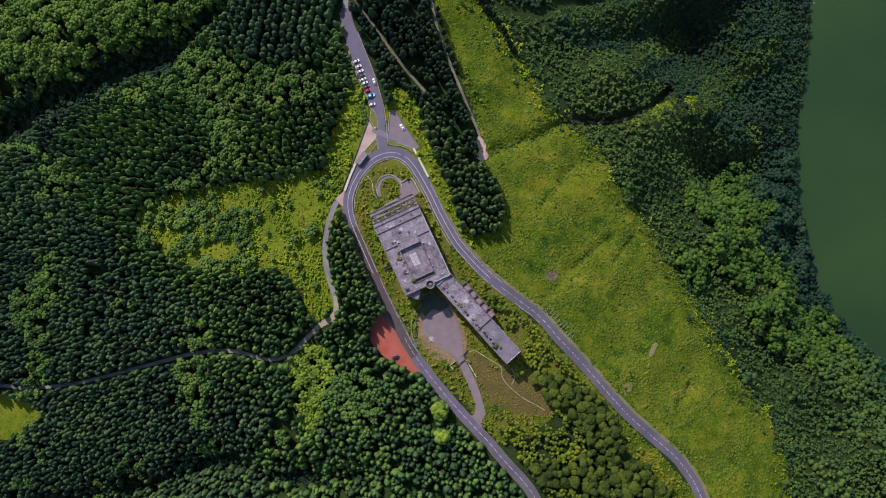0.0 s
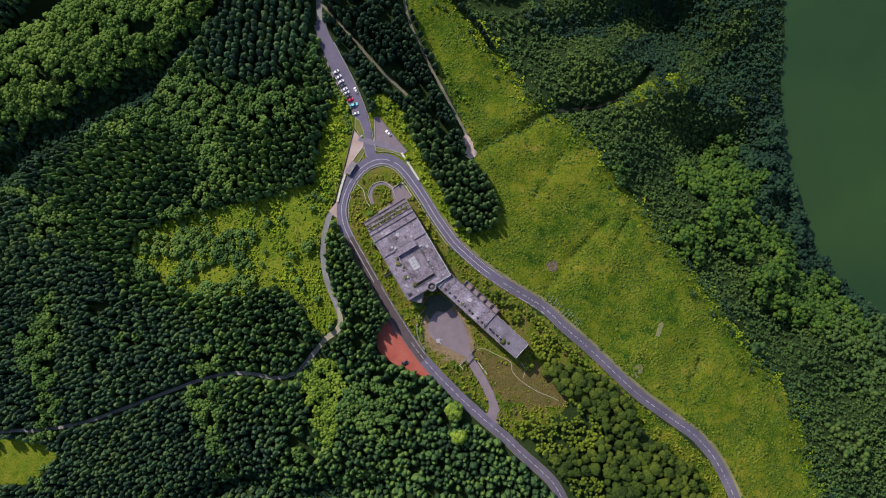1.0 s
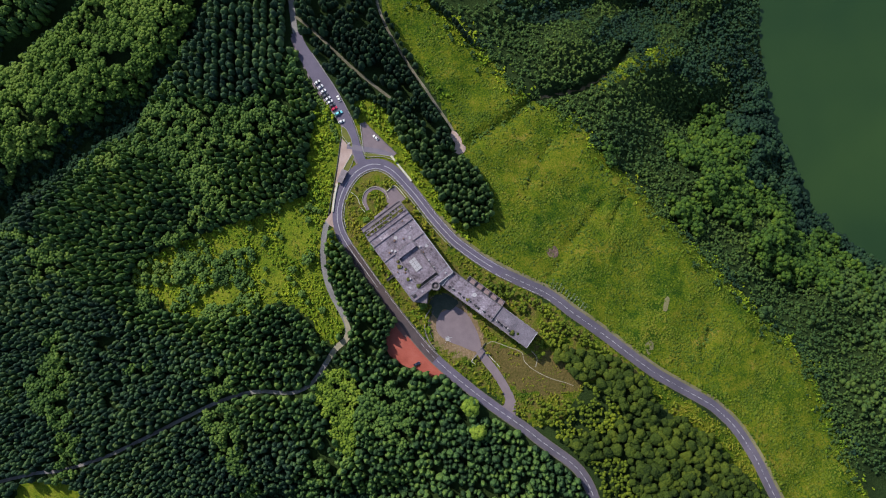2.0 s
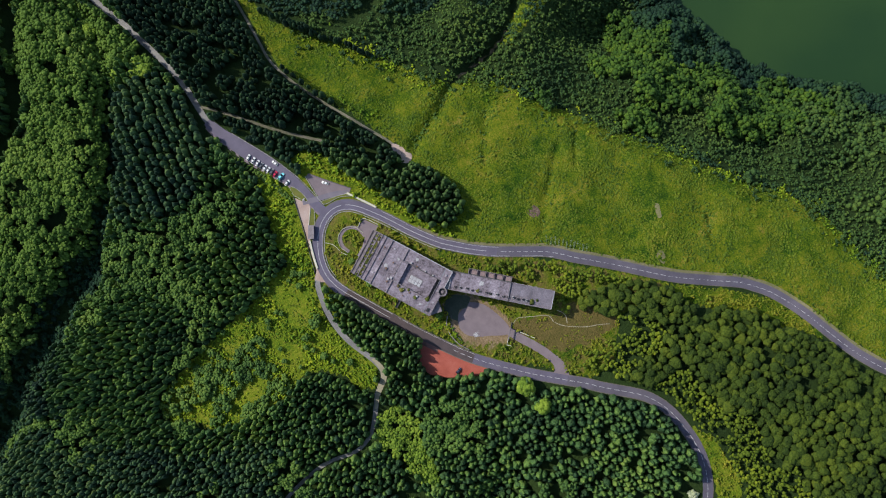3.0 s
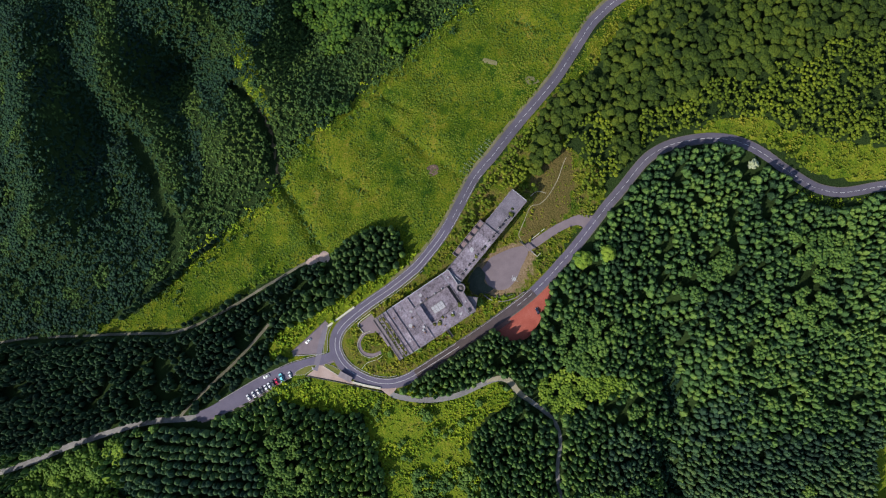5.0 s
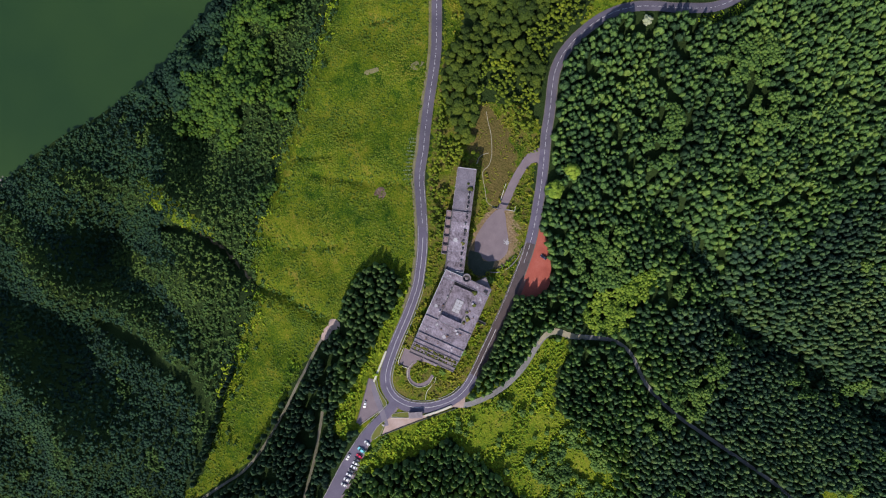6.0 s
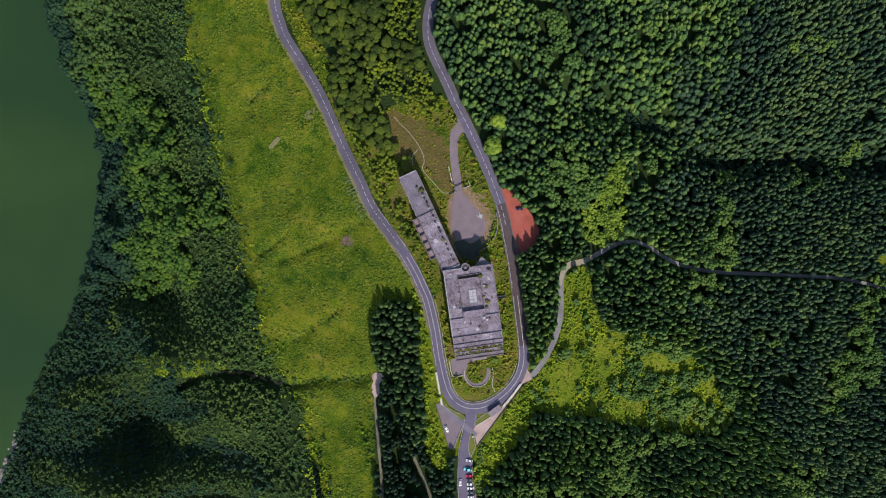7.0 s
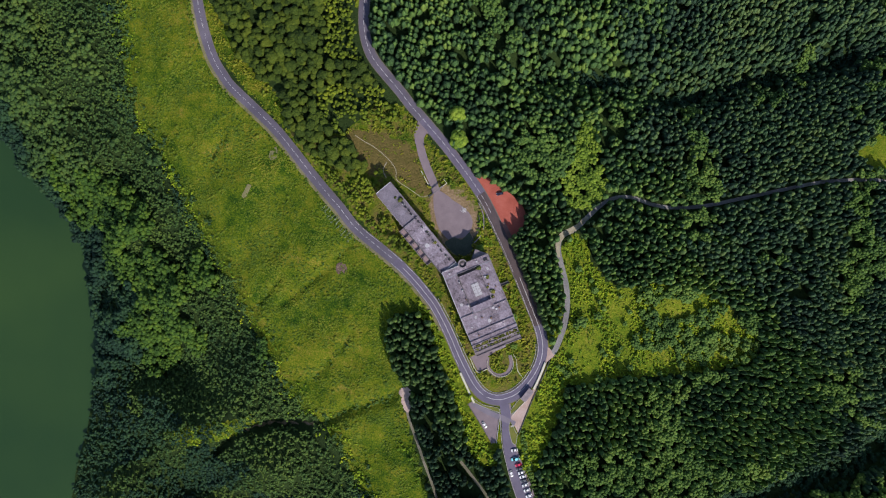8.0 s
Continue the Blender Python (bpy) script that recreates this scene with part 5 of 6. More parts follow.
hotel_part("wing_block", M_BLUE, WING_F, [(-4, 35.2, 0, 11.8, -4, 14.3), (35.2, 62.5, 0, 11.8, -6, 13.9)], "blue-grey plastered facade")
# triangular bay beside the tower
bm = bmesh.new()
for z0, z1 in ((-2, 13.6),):
    tri = [(48.9, 20.0), (48.9, 30.7), (54.5, 24.6)]
    low = [bm.verts.new(MAIN_F @ Vector((*p, z0))) for p in tri]
    top = [bm.verts.new(MAIN_F @ Vector((*p, z1))) for p in tri]
    bm.faces.new(low)
    bm.faces.new(top)
    for k in range(3):
        bm.faces.new((low[k], low[(k + 1) % 3], top[(k + 1) % 3], top[k]))
bmesh.ops.recalc_face_normals(bm, faces=bm.faces)
part("corner_bay", bm, M_CONC, hotel, "pointed bay with a pale roof")

# roof panels, each its own sheet of felt with open joints between
panels = []
for a0, a1, z, cuts in ((0.1, 2.5, 14.0, 5), (2.75, 7.0, 14.8, 5), (7.35, 12.6, 15.6, 4), (12.75, 18.2, 15.6, 4)):
    for k in range(cuts):
        panels.append((MAIN_F, a0, a1, 0.4 + 29.9 * k / cuts, 0.4 + 29.9 * (k + 1) / cuts - 0.1, z))
for k in range(4):
    panels.append((MAIN_F, 18.7 + 6.4 * k, 18.7 + 6.4 * (k + 1) - 0.12, 0.4, 8.1, 15.6))
    panels.append((MAIN_F, 18.7 + 6.4 * k, 18.7 + 6.4 * (k + 1) - 0.12, 22.4, 30.3, 15.6))
for k in range(4):
    panels.append((MAIN_F, 44.6, 48.7, 0.4 + 7.47 * k, 0.4 + 7.47 * (k + 1) - 0.12, 15.6))
for k in range(6):
    panels.append((WING_F, -1.6 + 6.1 * k, -1.6 + 6.1 * (k + 1) - 0.14, 0.4, 11.4, 14.3))
for k in range(4):
    panels.append((WING_F, 35.4 + 6.7 * k, 35.4 + 6.7 * (k + 1) - 0.14, 0.35, 11.45, 13.9))
for k in range(4):
    panels.append((MAIN_F, 22.6 + 5.0 * k, 22.6 + 5.0 * (k + 1) - 0.08, 8.7, 21.8, 14.6))
for f, a0, a1, b0, b1, z in panels:
    hotel_part("roof_panel", M_ROOF_B if f is WING_F and a0 > 35 else M_ROOF, f, [(a0, a1, b0, b1, z + 0.004, z + 0.12)])
# parapets
for f, a0, a1, b0, b1, z0, z1, mat in (
        (MAIN_F, 2.5, 2.75, 0, 30.7, 14.0, 15.6, M_CONC), (MAIN_F, 7.05, 7.35, 0, 30.7, 14.8, 16.5, M_CONC), (MAIN_F, 18.2, 18.6, 0, 8.4, 15.6, 16.5, M_CONC),
        (MAIN_F, 18.2, 18.6, 22.1, 30.7, 15.6, 16.5, M_CONC), (MAIN_F, -0.2, 0.1, 0, 30.7, 12.5, 14.7, M_CONC),
        (MAIN_F, 7.35, 49, -0.1, 0.3, 15.6, 16.3, M_PALE), (MAIN_F, 7.35, 49, 30.4, 30.8, 15.6, 16.3, M_CONC), (MAIN_F, 48.8, 49.2, 0.3, 11, 15.6, 16.4, M_PALE),
        (MAIN_F, 48.8, 49.2, 16.6, 30.4, 15.6, 16.3, M_CONC), (MAIN_F, 22.5, 44.4, 8.15, 8.5, 15.6, 16.5, M_DARKC), (MAIN_F, 22.5, 44.4, 22, 22.35, 15.6, 16.3, M_CONC),
        (MAIN_F, 44.4, 44.7, 8.15, 22.35, 15.6, 16.3, M_CONC), (WING_F, -1.8, -1.5, 0.3, 11.5, 14.3, 15.3, M_PALE), (WING_F, 35.1, 35.4, 0, 11.8, 14.3, 14.9, M_CONC),
        (WING_F, -1.5, 35.1, -0.1, 0.3, 14.3, 15.0, M_DARKC), (WING_F, -1.5, 62.5, 11.4, 11.9, 13.7, 14.75, M_CONC), (WING_F, 35.4, 62.5, -0.05, 0.3, 13.9, 14.2, M_CONC),
        (WING_F, 62.2, 62.6, 0.3, 11.4, 13.9, 14.35, M_PALE)):
    hotel_part("parapet", mat, f, [(a0, a1, b0, b1, z0, z1)], bevel=0.04)
# front terraces
for a0, a1, z, shift in ((-2.6, -0.2, 12.6, 0.0), (-5.2, -2.6, 11.0, 0.0), (-7.8, -5.2, 9.0, 0.0)):
    hotel_part("terrace", M_CONC, MAIN_F, [(a0, a1, 0.2, 30.5, -2, z)], "stepped concrete terrace")
    hotel_part("terrace_parapet", M_CONC, MAIN_F, [(a0 - 0.15, a0 + 0.25, 0.2, 9.8, z, z + 0.6), (a0 - 0.15, a0 + 0.25, 10.4, 20.2, z, z + 0.7), (a0 - 0.15, a0 + 0.25, 20.8, 30.5, z, z + 0.55)])
    hotel_part("terrace_end_wall", M_CONC, MAIN_F, [(a0, a1, 0.0, 0.35, z - 0.5, z + 1.2)])
# projecting low porch at the front
hotel_part("porch_roof", M_CONC, MAIN_F, [(-9.8, -7.8, 10.5, 19.5, 3.6, 4.1)], "low porch roof over the entrance", bevel=0.08)
# skylight
for k in range(4):
    for j in range(2):
        hotel_part("skylight_pane", M_PALE, MAIN_F, [(27.1 + 2.05 * k, 27.1 + 2.05 * k + 1.85, 13.8 + 2.3 * j, 13.8 + 2.3 * j + 2.1, 14.9, 15.15)], bevel=0.04)
hotel_part("skylight_frame", M_CONC, MAIN_F, [(26.8, 35.5, 13.4, 18.6, 14.7, 14.92)])
# round tower
bm = bmesh.new()
ring_wall(bm, MAIN_F @ Matrix.Translation((49.2, 13.8, 0)), 2.75, 0.55, -2, 19.2)
tower = part("round_tower", bm, M_CONC, hotel, "round stair tower of bare concrete")
bm = bmesh.new()
bmesh.ops.create_cone(bm, cap_ends=True, segments=28, radius1=2.2, radius2=2.2, depth=0.3, matrix=MAIN_F @ Matrix.Translation((49.2, 13.8, 17.4)))
part("tower_floor", bm, M_DARKC, tower)
bm = bmesh.new()
bmesh.ops.create_uvsphere(bm, u_segments=18, v_segments=9, radius=1.0, matrix=MAIN_F @ Matrix.Translation((49.2, 13.8, 17.6)) @ Matrix.Diagonal((1.2, 1.2, 0.7, 1)))
part("dome_light", bm, M_CONC, tower)
# vents, hatches and small plant on the roofs
small = random.Random(3)
for k, a in enumerate((1.2, 4.4, 8.6, 12.0, 16.6, 20.6, 23.0, 27.4, 31.2, 34.0, 37.6, 40.2, 43.5, 46.0)):
    w = small.uniform(0.9, 1.3)
    bb = 8.6 + small.uniform(-0.25, 0.35)
    vent = hotel_part("roof_vent", M_PALE if k % 3 == 1 else M_CONC, WING_F, [(a, a + w, bb, bb + 1.3, 13.9, 15.1)], bevel=0.05)
    hotel_part("vent_hole", M_VOID, WING_F, [(a + 0.15, a + w - 0.15, bb + 0.2, bb + 1.1, 15.1, 15.16)], parent=vent)
    hotel_part("vent_hood", M_VOID, WING_F, [(a + w, a + w + 0.9, bb + 0.1, bb + 1.2, 13.9, 14.75)], parent=vent)
for a, bb, w, z in ((4.2, 6, 0.8, 14.8), (4.8, 14, 0.6, 14.8), (5.0, 23, 0.7, 14.8), (10.2, 4, 0.9, 15.6), (11, 17, 1.1, 15.6), (15, 22, 1.2, 15.6), (16.4, 20.5, 1.3, 15.6),
                    (15.2, 24, 1.0, 15.6), (13.5, 12, 0.8, 15.6), (23.4, 6.7, 0.9, 15.6), (27.6, 7.1, 0.8, 15.6), (33.5, 7.2, 0.8, 15.6), (38.8, 7.3, 0.8, 15.6),
                    (22.8, 23.5, 0.9, 15.6), (26.6, 23.6, 0.9, 15.6), (31, 23.4, 0.9, 15.6), (28, 27.2, 0.8, 15.6), (36, 23.2, 0.9, 15.6), (46, 3.5, 0.8, 15.6), (46.8, 22, 0.8, 15.6)):
    hotel_part("roof_vent", M_PALE if small.random() < 0.55 else M_RUST, MAIN_F, [(a, a + w, bb, bb + w * small.uniform(0.8, 1.2), z, z + small.uniform(0.7, 1.3))], bevel=0.05)
hotel_part("roof_hatch", M_VOID, MAIN_F, [(45.6, 47.2, 26.6, 29.2, 15.7, 16.3)], "open dark roof hatch", bevel=0.05)
for f, a, bb, rr, z in ((WING_F, 17.6, 4.4, 1.5, 14.43), (MAIN_F, 26, 3.6, 1.1, 15.73), (MAIN_F, 10.5, 16, 1.3, 15.73), (MAIN_F, 15.5, 9, 1.0, 15.73), (MAIN_F, 40.5, 27, 0.9, 15.73)):
    bm = bmesh.new()
    ringv = []
    for k in range(18):
        q = rr * small.uniform(0.7, 1.1)
        ringv.append(bm.verts.new(f @ Vector((a + q * math.cos(k * math.tau / 18), bb + q * math.sin(k * math.tau / 18), z))))
    bm.faces.new(ringv)
    bmesh.ops.recalc_face_normals(bm, faces=bm.faces)
    geom = bmesh.ops.extrude_face_region(bm, geom=bm.faces[:])
    bmesh.ops.translate(bm, verts=[v for v in geom["geom"] if isinstance(v, bmesh.types.BMVert)], vec=(0, 0, 0.03))
    part("roof_repair", bm, M_PALE, hotel, "pale patch of repaired felt")
# rubble strewn over the roofs
bm = bmesh.new()
for k in range(420):
    f, a, bb, z = small.choice(((MAIN_F, small.uniform(7.8, 18), small.uniform(1, 29.5), 15.72), (MAIN_F, small.uniform(19, 44), small.uniform(1, 8), 15.72), (MAIN_F, small.uniform(19, 44), small.uniform(22.8, 30), 15.72),
                                (MAIN_F, small.uniform(3, 6.8), small.uniform(1, 29.5), 14.92), (WING_F, small.uniform(0, 34), small.uniform(6.5, 11), 14.42), (WING_F, small.uniform(36, 55), small.uniform(7, 11), 14.02),
                                (MAIN_F, small.uniform(13, 17.8), small.uniform(12, 24), 15.72)))
    s = small.uniform(0.08, 0.34)
    box(bm, f @ pose(a, bb, z, 0, 0, small.uniform(0, 180)), -s, s, -s * 0.6, s * 0.6, 0, s * small.uniform(0.3, 1.0))
tagged(part("roof_rubble", bm, M_CONC), "broken concrete and rubble strewn on the roofs", "rubble", kind="stuff")
# annex of open cells along the wing
hotel_part("annex", M_DARKC, WING_F, [(8, 35.6, -3.4, -0.02, -3, 8.2)], "low annex of open rooms")
for k in range(6):
    hotel_part("annex_wall", M_CONC, WING_F, [(8 + 5.4 * k, 8.4 + 5.4 * k, -3.4, -0.1, 8.2, 9.9)])
    if k < 5:
        hotel_part("annex_floor", M_PINKF, WING_F, [(8.6 + 5.4 * k, 13.2 + 5.4 * k, -3.0, -0.4, 8.205, 8.35)])
hotel_part("annex_front", M_CONC, WING_F, [(8, 35.6, -3.6, -3.3, 8.0, 9.4)])
# windows: an opening, its frame and sill, storey by storey
win_hole = mesh_of("window", *(lambda bm: ([v.co[:] for v in bm.verts], [[v.index for v in f.verts] for f in bm.faces]))(
    (lambda bm: (box(bm, Matrix(), -0.75, 0.75, -0.06, 0.05, 0, 1.5), bm.verts.index_update(), bm)[2])(bmesh.new())), M_VOID)
win_frame = mesh_of("window_frame", *(lambda bm: ([v.co[:] for v in bm.verts], [[v.index for v in f.verts] for f in bm.faces]))(
    (lambda bm: (box(bm, Matrix(), -0.9, -0.75, -0.1, 0.12, -0.1, 1.6), box(bm, Matrix(), 0.75, 0.9, -0.1, 0.12, -0.1, 1.6), box(bm, Matrix(), -0.75, 0.75, -0.1, 0.12, 1.5, 1.6),
                 box(bm, Matrix(), -1.0, 1.0, -0.1, 0.2, -0.12, 0), bm.verts.index_update(), bm)[5])(bmesh.new())), M_PALE)


def window_row(f, side, a_list, b_at, z):
    for a in a_list:
        m = f @ pose(a, b_at, z, 0, 0, 0 if side > 0 else 180)
        hole = new("window", win_hole)
        hole.parent = hotel
        hole.matrix_basis = m
        fr = new("window_frame", win_frame)
        fr.parent = hole


for storey in range(4):
    window_row(MAIN_F, -1, [9.5 + 4.2 * k for k in range(10)], 0.0, 1.2 + 3.5 * storey)
    window_row(MAIN_F, 1, [9.5 + 4.2 * k for k in range(10)], 30.7, 1.2 + 3.5 * storey)
    window_row(WING_F, 1, [8.0 + 4.4 * k for k in range(12)], 11.8, 1.0 + 3.3 * storey)
    window_row(WING_F, -1, [38.0 + 4.4 * k for k in range(6)], 0.0, 1.0 + 3.3 * storey)

# plants rooted on the roofs and terraces
def plant_mesh(name, seed, lumps, mat):
    v, f = crown_shape(seed, (0.1, 0.45, 0.75, 0.93), (0.8, 1.0, 0.75, 0.4), lumps, 0.4, 0.3)
    return mesh_of(name, v, f, mat, True)


M_WEED = leaves("roof_weed_foliage", [(0.045, 0.062, 0.012), (0.095, 0.105, 0.020), (0.155, 0.140, 0.032)], (0.3, 1.5), 0.0, 0.3)
WEEDS = [plant_mesh("weed_clump", 90 + k, 7, M_WEED) for k in range(3)]
weed_spots = [(WING_F, 16.2, 9.2, 14.4, 1.2), (WING_F, 50, 9.5, 14.0, 1.6), (WING_F, 53, 8, 14.0, 0.9), (WING_F, 24.0, 9.8, 14.4, 0.8), (MAIN_F, 26.5, 24.6, 15.7, 1.5),
              (MAIN_F, 36, 25, 15.7, 1.3), (MAIN_F, 43.2, 22.0, 15.9, 1.5), (MAIN_F, 30, 22.6, 15.9, 0.9), (MAIN_F, 23.5, 23.5, 15.7, 1.1)]
for k in range(90):
    weed_spots.append((MAIN_F, small.choice((-1.3, -1.3, -3.8)) + small.uniform(-0.9, 0.9), min(29.5, max(1.2, small.choice((4, 9, 16, 18, 25)) + small.gauss(0, 3.2))), 0, small.uniform(0.3, 0.95)))
for k, (f, a, bb, z, rr) in enumerate(weed_spots):
    if z == 0:
        z = 12.6 if a > -2.6 else 11.0
    ob = new("weed_clump", WEEDS[k % 3])
    tagged(ob, "yellow-green weeds growing on the hotel roof", "weeds", "weeds on the roof")
    ob.matrix_basis = Matrix.Translation(f @ Vector((a, bb, z - 0.05 - 0.15 * rr))) @ Matrix.Diagonal((rr, rr, rr * 0.9, 1)) @ pose(0, 0, 0, 0, 0, small.uniform(0, 360))

# ---------------------------------------------------------------- round the hotel
ring = [(-45.6, 73.0), (-48.0, 79.2), (-54.8, 82.8), (-61.4, 80.4), (-64.4, 74.0), (-62.5, 67.6)]
ribbon("turning_circle", RING, -1.1, 1.1, 0.07, M_SHOULDER,
       "overgrown asphalt turning circle", "driveway", across=2)
patch("entrance_court", [(-47.6, 77.6), (-41.6, 80.2), (-35.8, 71.4), (-38.4, 70.2), (-46.2, 66.4), (-50, 64.4), (-51, 66.5), (-46.8, 70)], 0.09, M_SHOULDER, "asphalt court before the terraces", "courtyard", 0)
swept("garden_wall", spline(ring, 1.2), -0.9, 0.25, -0.2, 0.7, M_WALL, "low curved garden wall of pale stone", "wall", kind="structure")
swept("garden_wall", spline([(-47.3, 77.8), (-41.4, 80.6), (-35.2, 71.8)], 1.2), 0, 0.4, -0.2, 0.9, M_WALL, "low garden wall of pale stone", "wall", kind="structure")
swept("garden_wall", spline([(-70.2, 80.5), (-66.5, 76.5), (-64.8, 70), (-62.6, 66.5)], 1.2), 0, 0.3, -0.2, 0.6, M_WALL, "low garden wall of pale stone", "wall", kind="structure")
swept("court_wall", spline([(-29.2, -0.5), (-32.6, -5), (-34, -11.5), (-32.5, -19.5), (-29, -26)], 1.2), 0, 0.5, -0.3, 1.1, M_CONC, "curved retaining wall of the court", "wall", kind="structure")
swept("court_wall", spline([(-27, -1.5), (-30, -6), (-31.4, -12), (-30, -18.5)], 1.2), 0, 0.4, -0.3, 0.8, M_DARKC, "curved inner wall of the court", "wall", kind="structure")
swept("field_wall", spline([(3.3, -32.6), (9.8, -41.8)], 1.2), 0.0, 0.45, -0.3, 0.8, M_WALL, "low wall beside the driveway", "wall", kind="structure")
ribbon("foot_path", FOOTPATH, -0.19, 0.19, 0.12, M_PATH,
       "trodden pale footpath through the heath", "path", across=2)
ribbon("foot_path", spline([(32.0, -44.6), (33.6, -40.5), (33.0, -37.5), (31, -34.5)], 1.2), -0.22, 0.22, 0.13, M_PATH, "faint trodden path in the heath", "path", across=2)

gate = tagged(new("gateway"), "pale concrete gateway across the hotel driveway", "gate")
GATE_F = Matrix(((-0.7071, 0.7071, 0, 0.9), (-0.7071, -0.7071, 0, -27.6), (0, 0, 1, 0), (0, 0, 0, 1)))
for name, boxes, mat in (("post", [(0.6, 1.3, -0.35, 0.35, -0.4, 3.2)], M_WALL), ("post", [(7.6, 8.3, -0.35, 0.35, -0.4, 3.2)], M_WALL), ("lintel", [(0.5, 8.4, -0.4, 0.4, 3.2, 3.8)], M_CONC),
                         ("side_wall", [(8.3, 11.8, -0.15, 0.15, -0.4, 1.3)], M_WALL), ("return_wall", [(11.6, 11.9, 0.15, 3.2, -0.4, 1.2)], M_WALL), ("side_wall", [(-3.0, 0.6, -0.15, 0.15, -0.4, 1.1)], M_DARKC)):
    bm = bmesh.new()
    for k in boxes:
        box(bm, GATE_F, *k, bevel=0.05)
    part(name, bm, mat, gate)
link_bridge = tagged(new("garden_bridge"), "small dark footbridge from terrace to road", "footbridge")
for name, boxes, mat in (("deck", [(26.5, 28.0, 30.9, 37.0, 1.2, 1.5)], M_DARKC), ("railing", [(26.4, 26.55, 30.9, 37.0, 1.5, 2.4)], M_DARKC), ("railing", [(27.95, 28.1, 30.9, 37.0, 1.5, 2.4)], M_DARKC),
                         ("pier", [(26.8, 27.7, 36.2, 36.9, -1, 1.2)], M_CONC), ("pier", [(26.8, 27.7, 31.2, 31.9, -1, 1.2)], M_CONC)):
    bm = bmesh.new()
    for k in boxes:
        box(bm, MAIN_F, *k)
    part(name, bm, mat, link_bridge)

shelter = tagged(new("viewpoint_shelter"), "small flat-roofed shelter beside the viewpoint pavement", "shelter")
SH = pose(-74.1, 91.0, level(-74.1, 91.0), 0, 0, 58)
for name, boxes, mat in (("roof", [(-4.4, 4.4, -1.9, 1.9, 2.7, 3.0)], M_CONC), ("back_wall", [(-4.2, 4.2, 1.3, 1.6, -0.4, 2.7)], M_DARKC), ("side_wall", [(-4.2, -3.9, -1.5, 1.3, -0.4, 2.7)], M_DARKC),
                         ("side_wall", [(3.9, 4.2, -1.5, 1.3, -0.4, 2.7)], M_DARKC), ("post", [(-1.5, -1.2, -1.6, -1.3, -0.4, 2.7)], M_CONC), ("post", [(1.2, 1.5, -1.6, -1.3, -0.4, 2.7)], M_CONC),
                         ("bench", [(-3.6, 3.6, 0.6, 1.2, 0, 0.45)], M_CONC)):
    bm = bmesh.new()
    for k in boxes:
        box(bm, SH, *k, bevel=0.03)
    part(name, bm, mat, shelter)


board = tagged(new("notice_board"), "small white notice board on two posts", "sign")
NB = pose(-67.3, 111.7, level(-67.3, 111.7), 0, 0, 25)
for name, k, mat in (("panel", (-0.9, 0.9, -0.35, 0.35, 1.2, 1.3), M_PALE), ("post", (-0.8, -0.68, -0.06, 0.06, -0.3, 1.2), M_RUST), ("post", (0.68, 0.8, -0.06, 0.06, -0.3, 1.2), M_RUST)):
    bm = bmesh.new()
    box(bm, NB, *k, bevel=0.02)
    part(name, bm, mat, board)


# ---------------------------------------------------------------- cars
def paint(name, colour):
    m = bpy.data.materials.new(name)
    m.use_nodes = True
    n = m.node_tree.nodes["Principled BSDF"]
    n.inputs["Base Color"].default_value, n.inputs["Roughness"].default_value = (*colour, 1), 0.3
    n.inputs["Coat Weight"].default_value = 0.5
    return m


M_GLASS = paint("car_glass", (0.012, 0.014, 0.018))
M_TYRE = material("tyre_rubber", [(0.012, 0.012, 0.013), (0.03, 0.03, 0.03)], (2, 20), 0.9)
M_RIM = paint("wheel_rim", (0.45, 0.45, 0.47))
M_HEAD = paint("headlight_glass", (0.75, 0.76, 0.8))
M_TAIL = paint("tail_light_glass", (0.35, 0.01, 0.01))


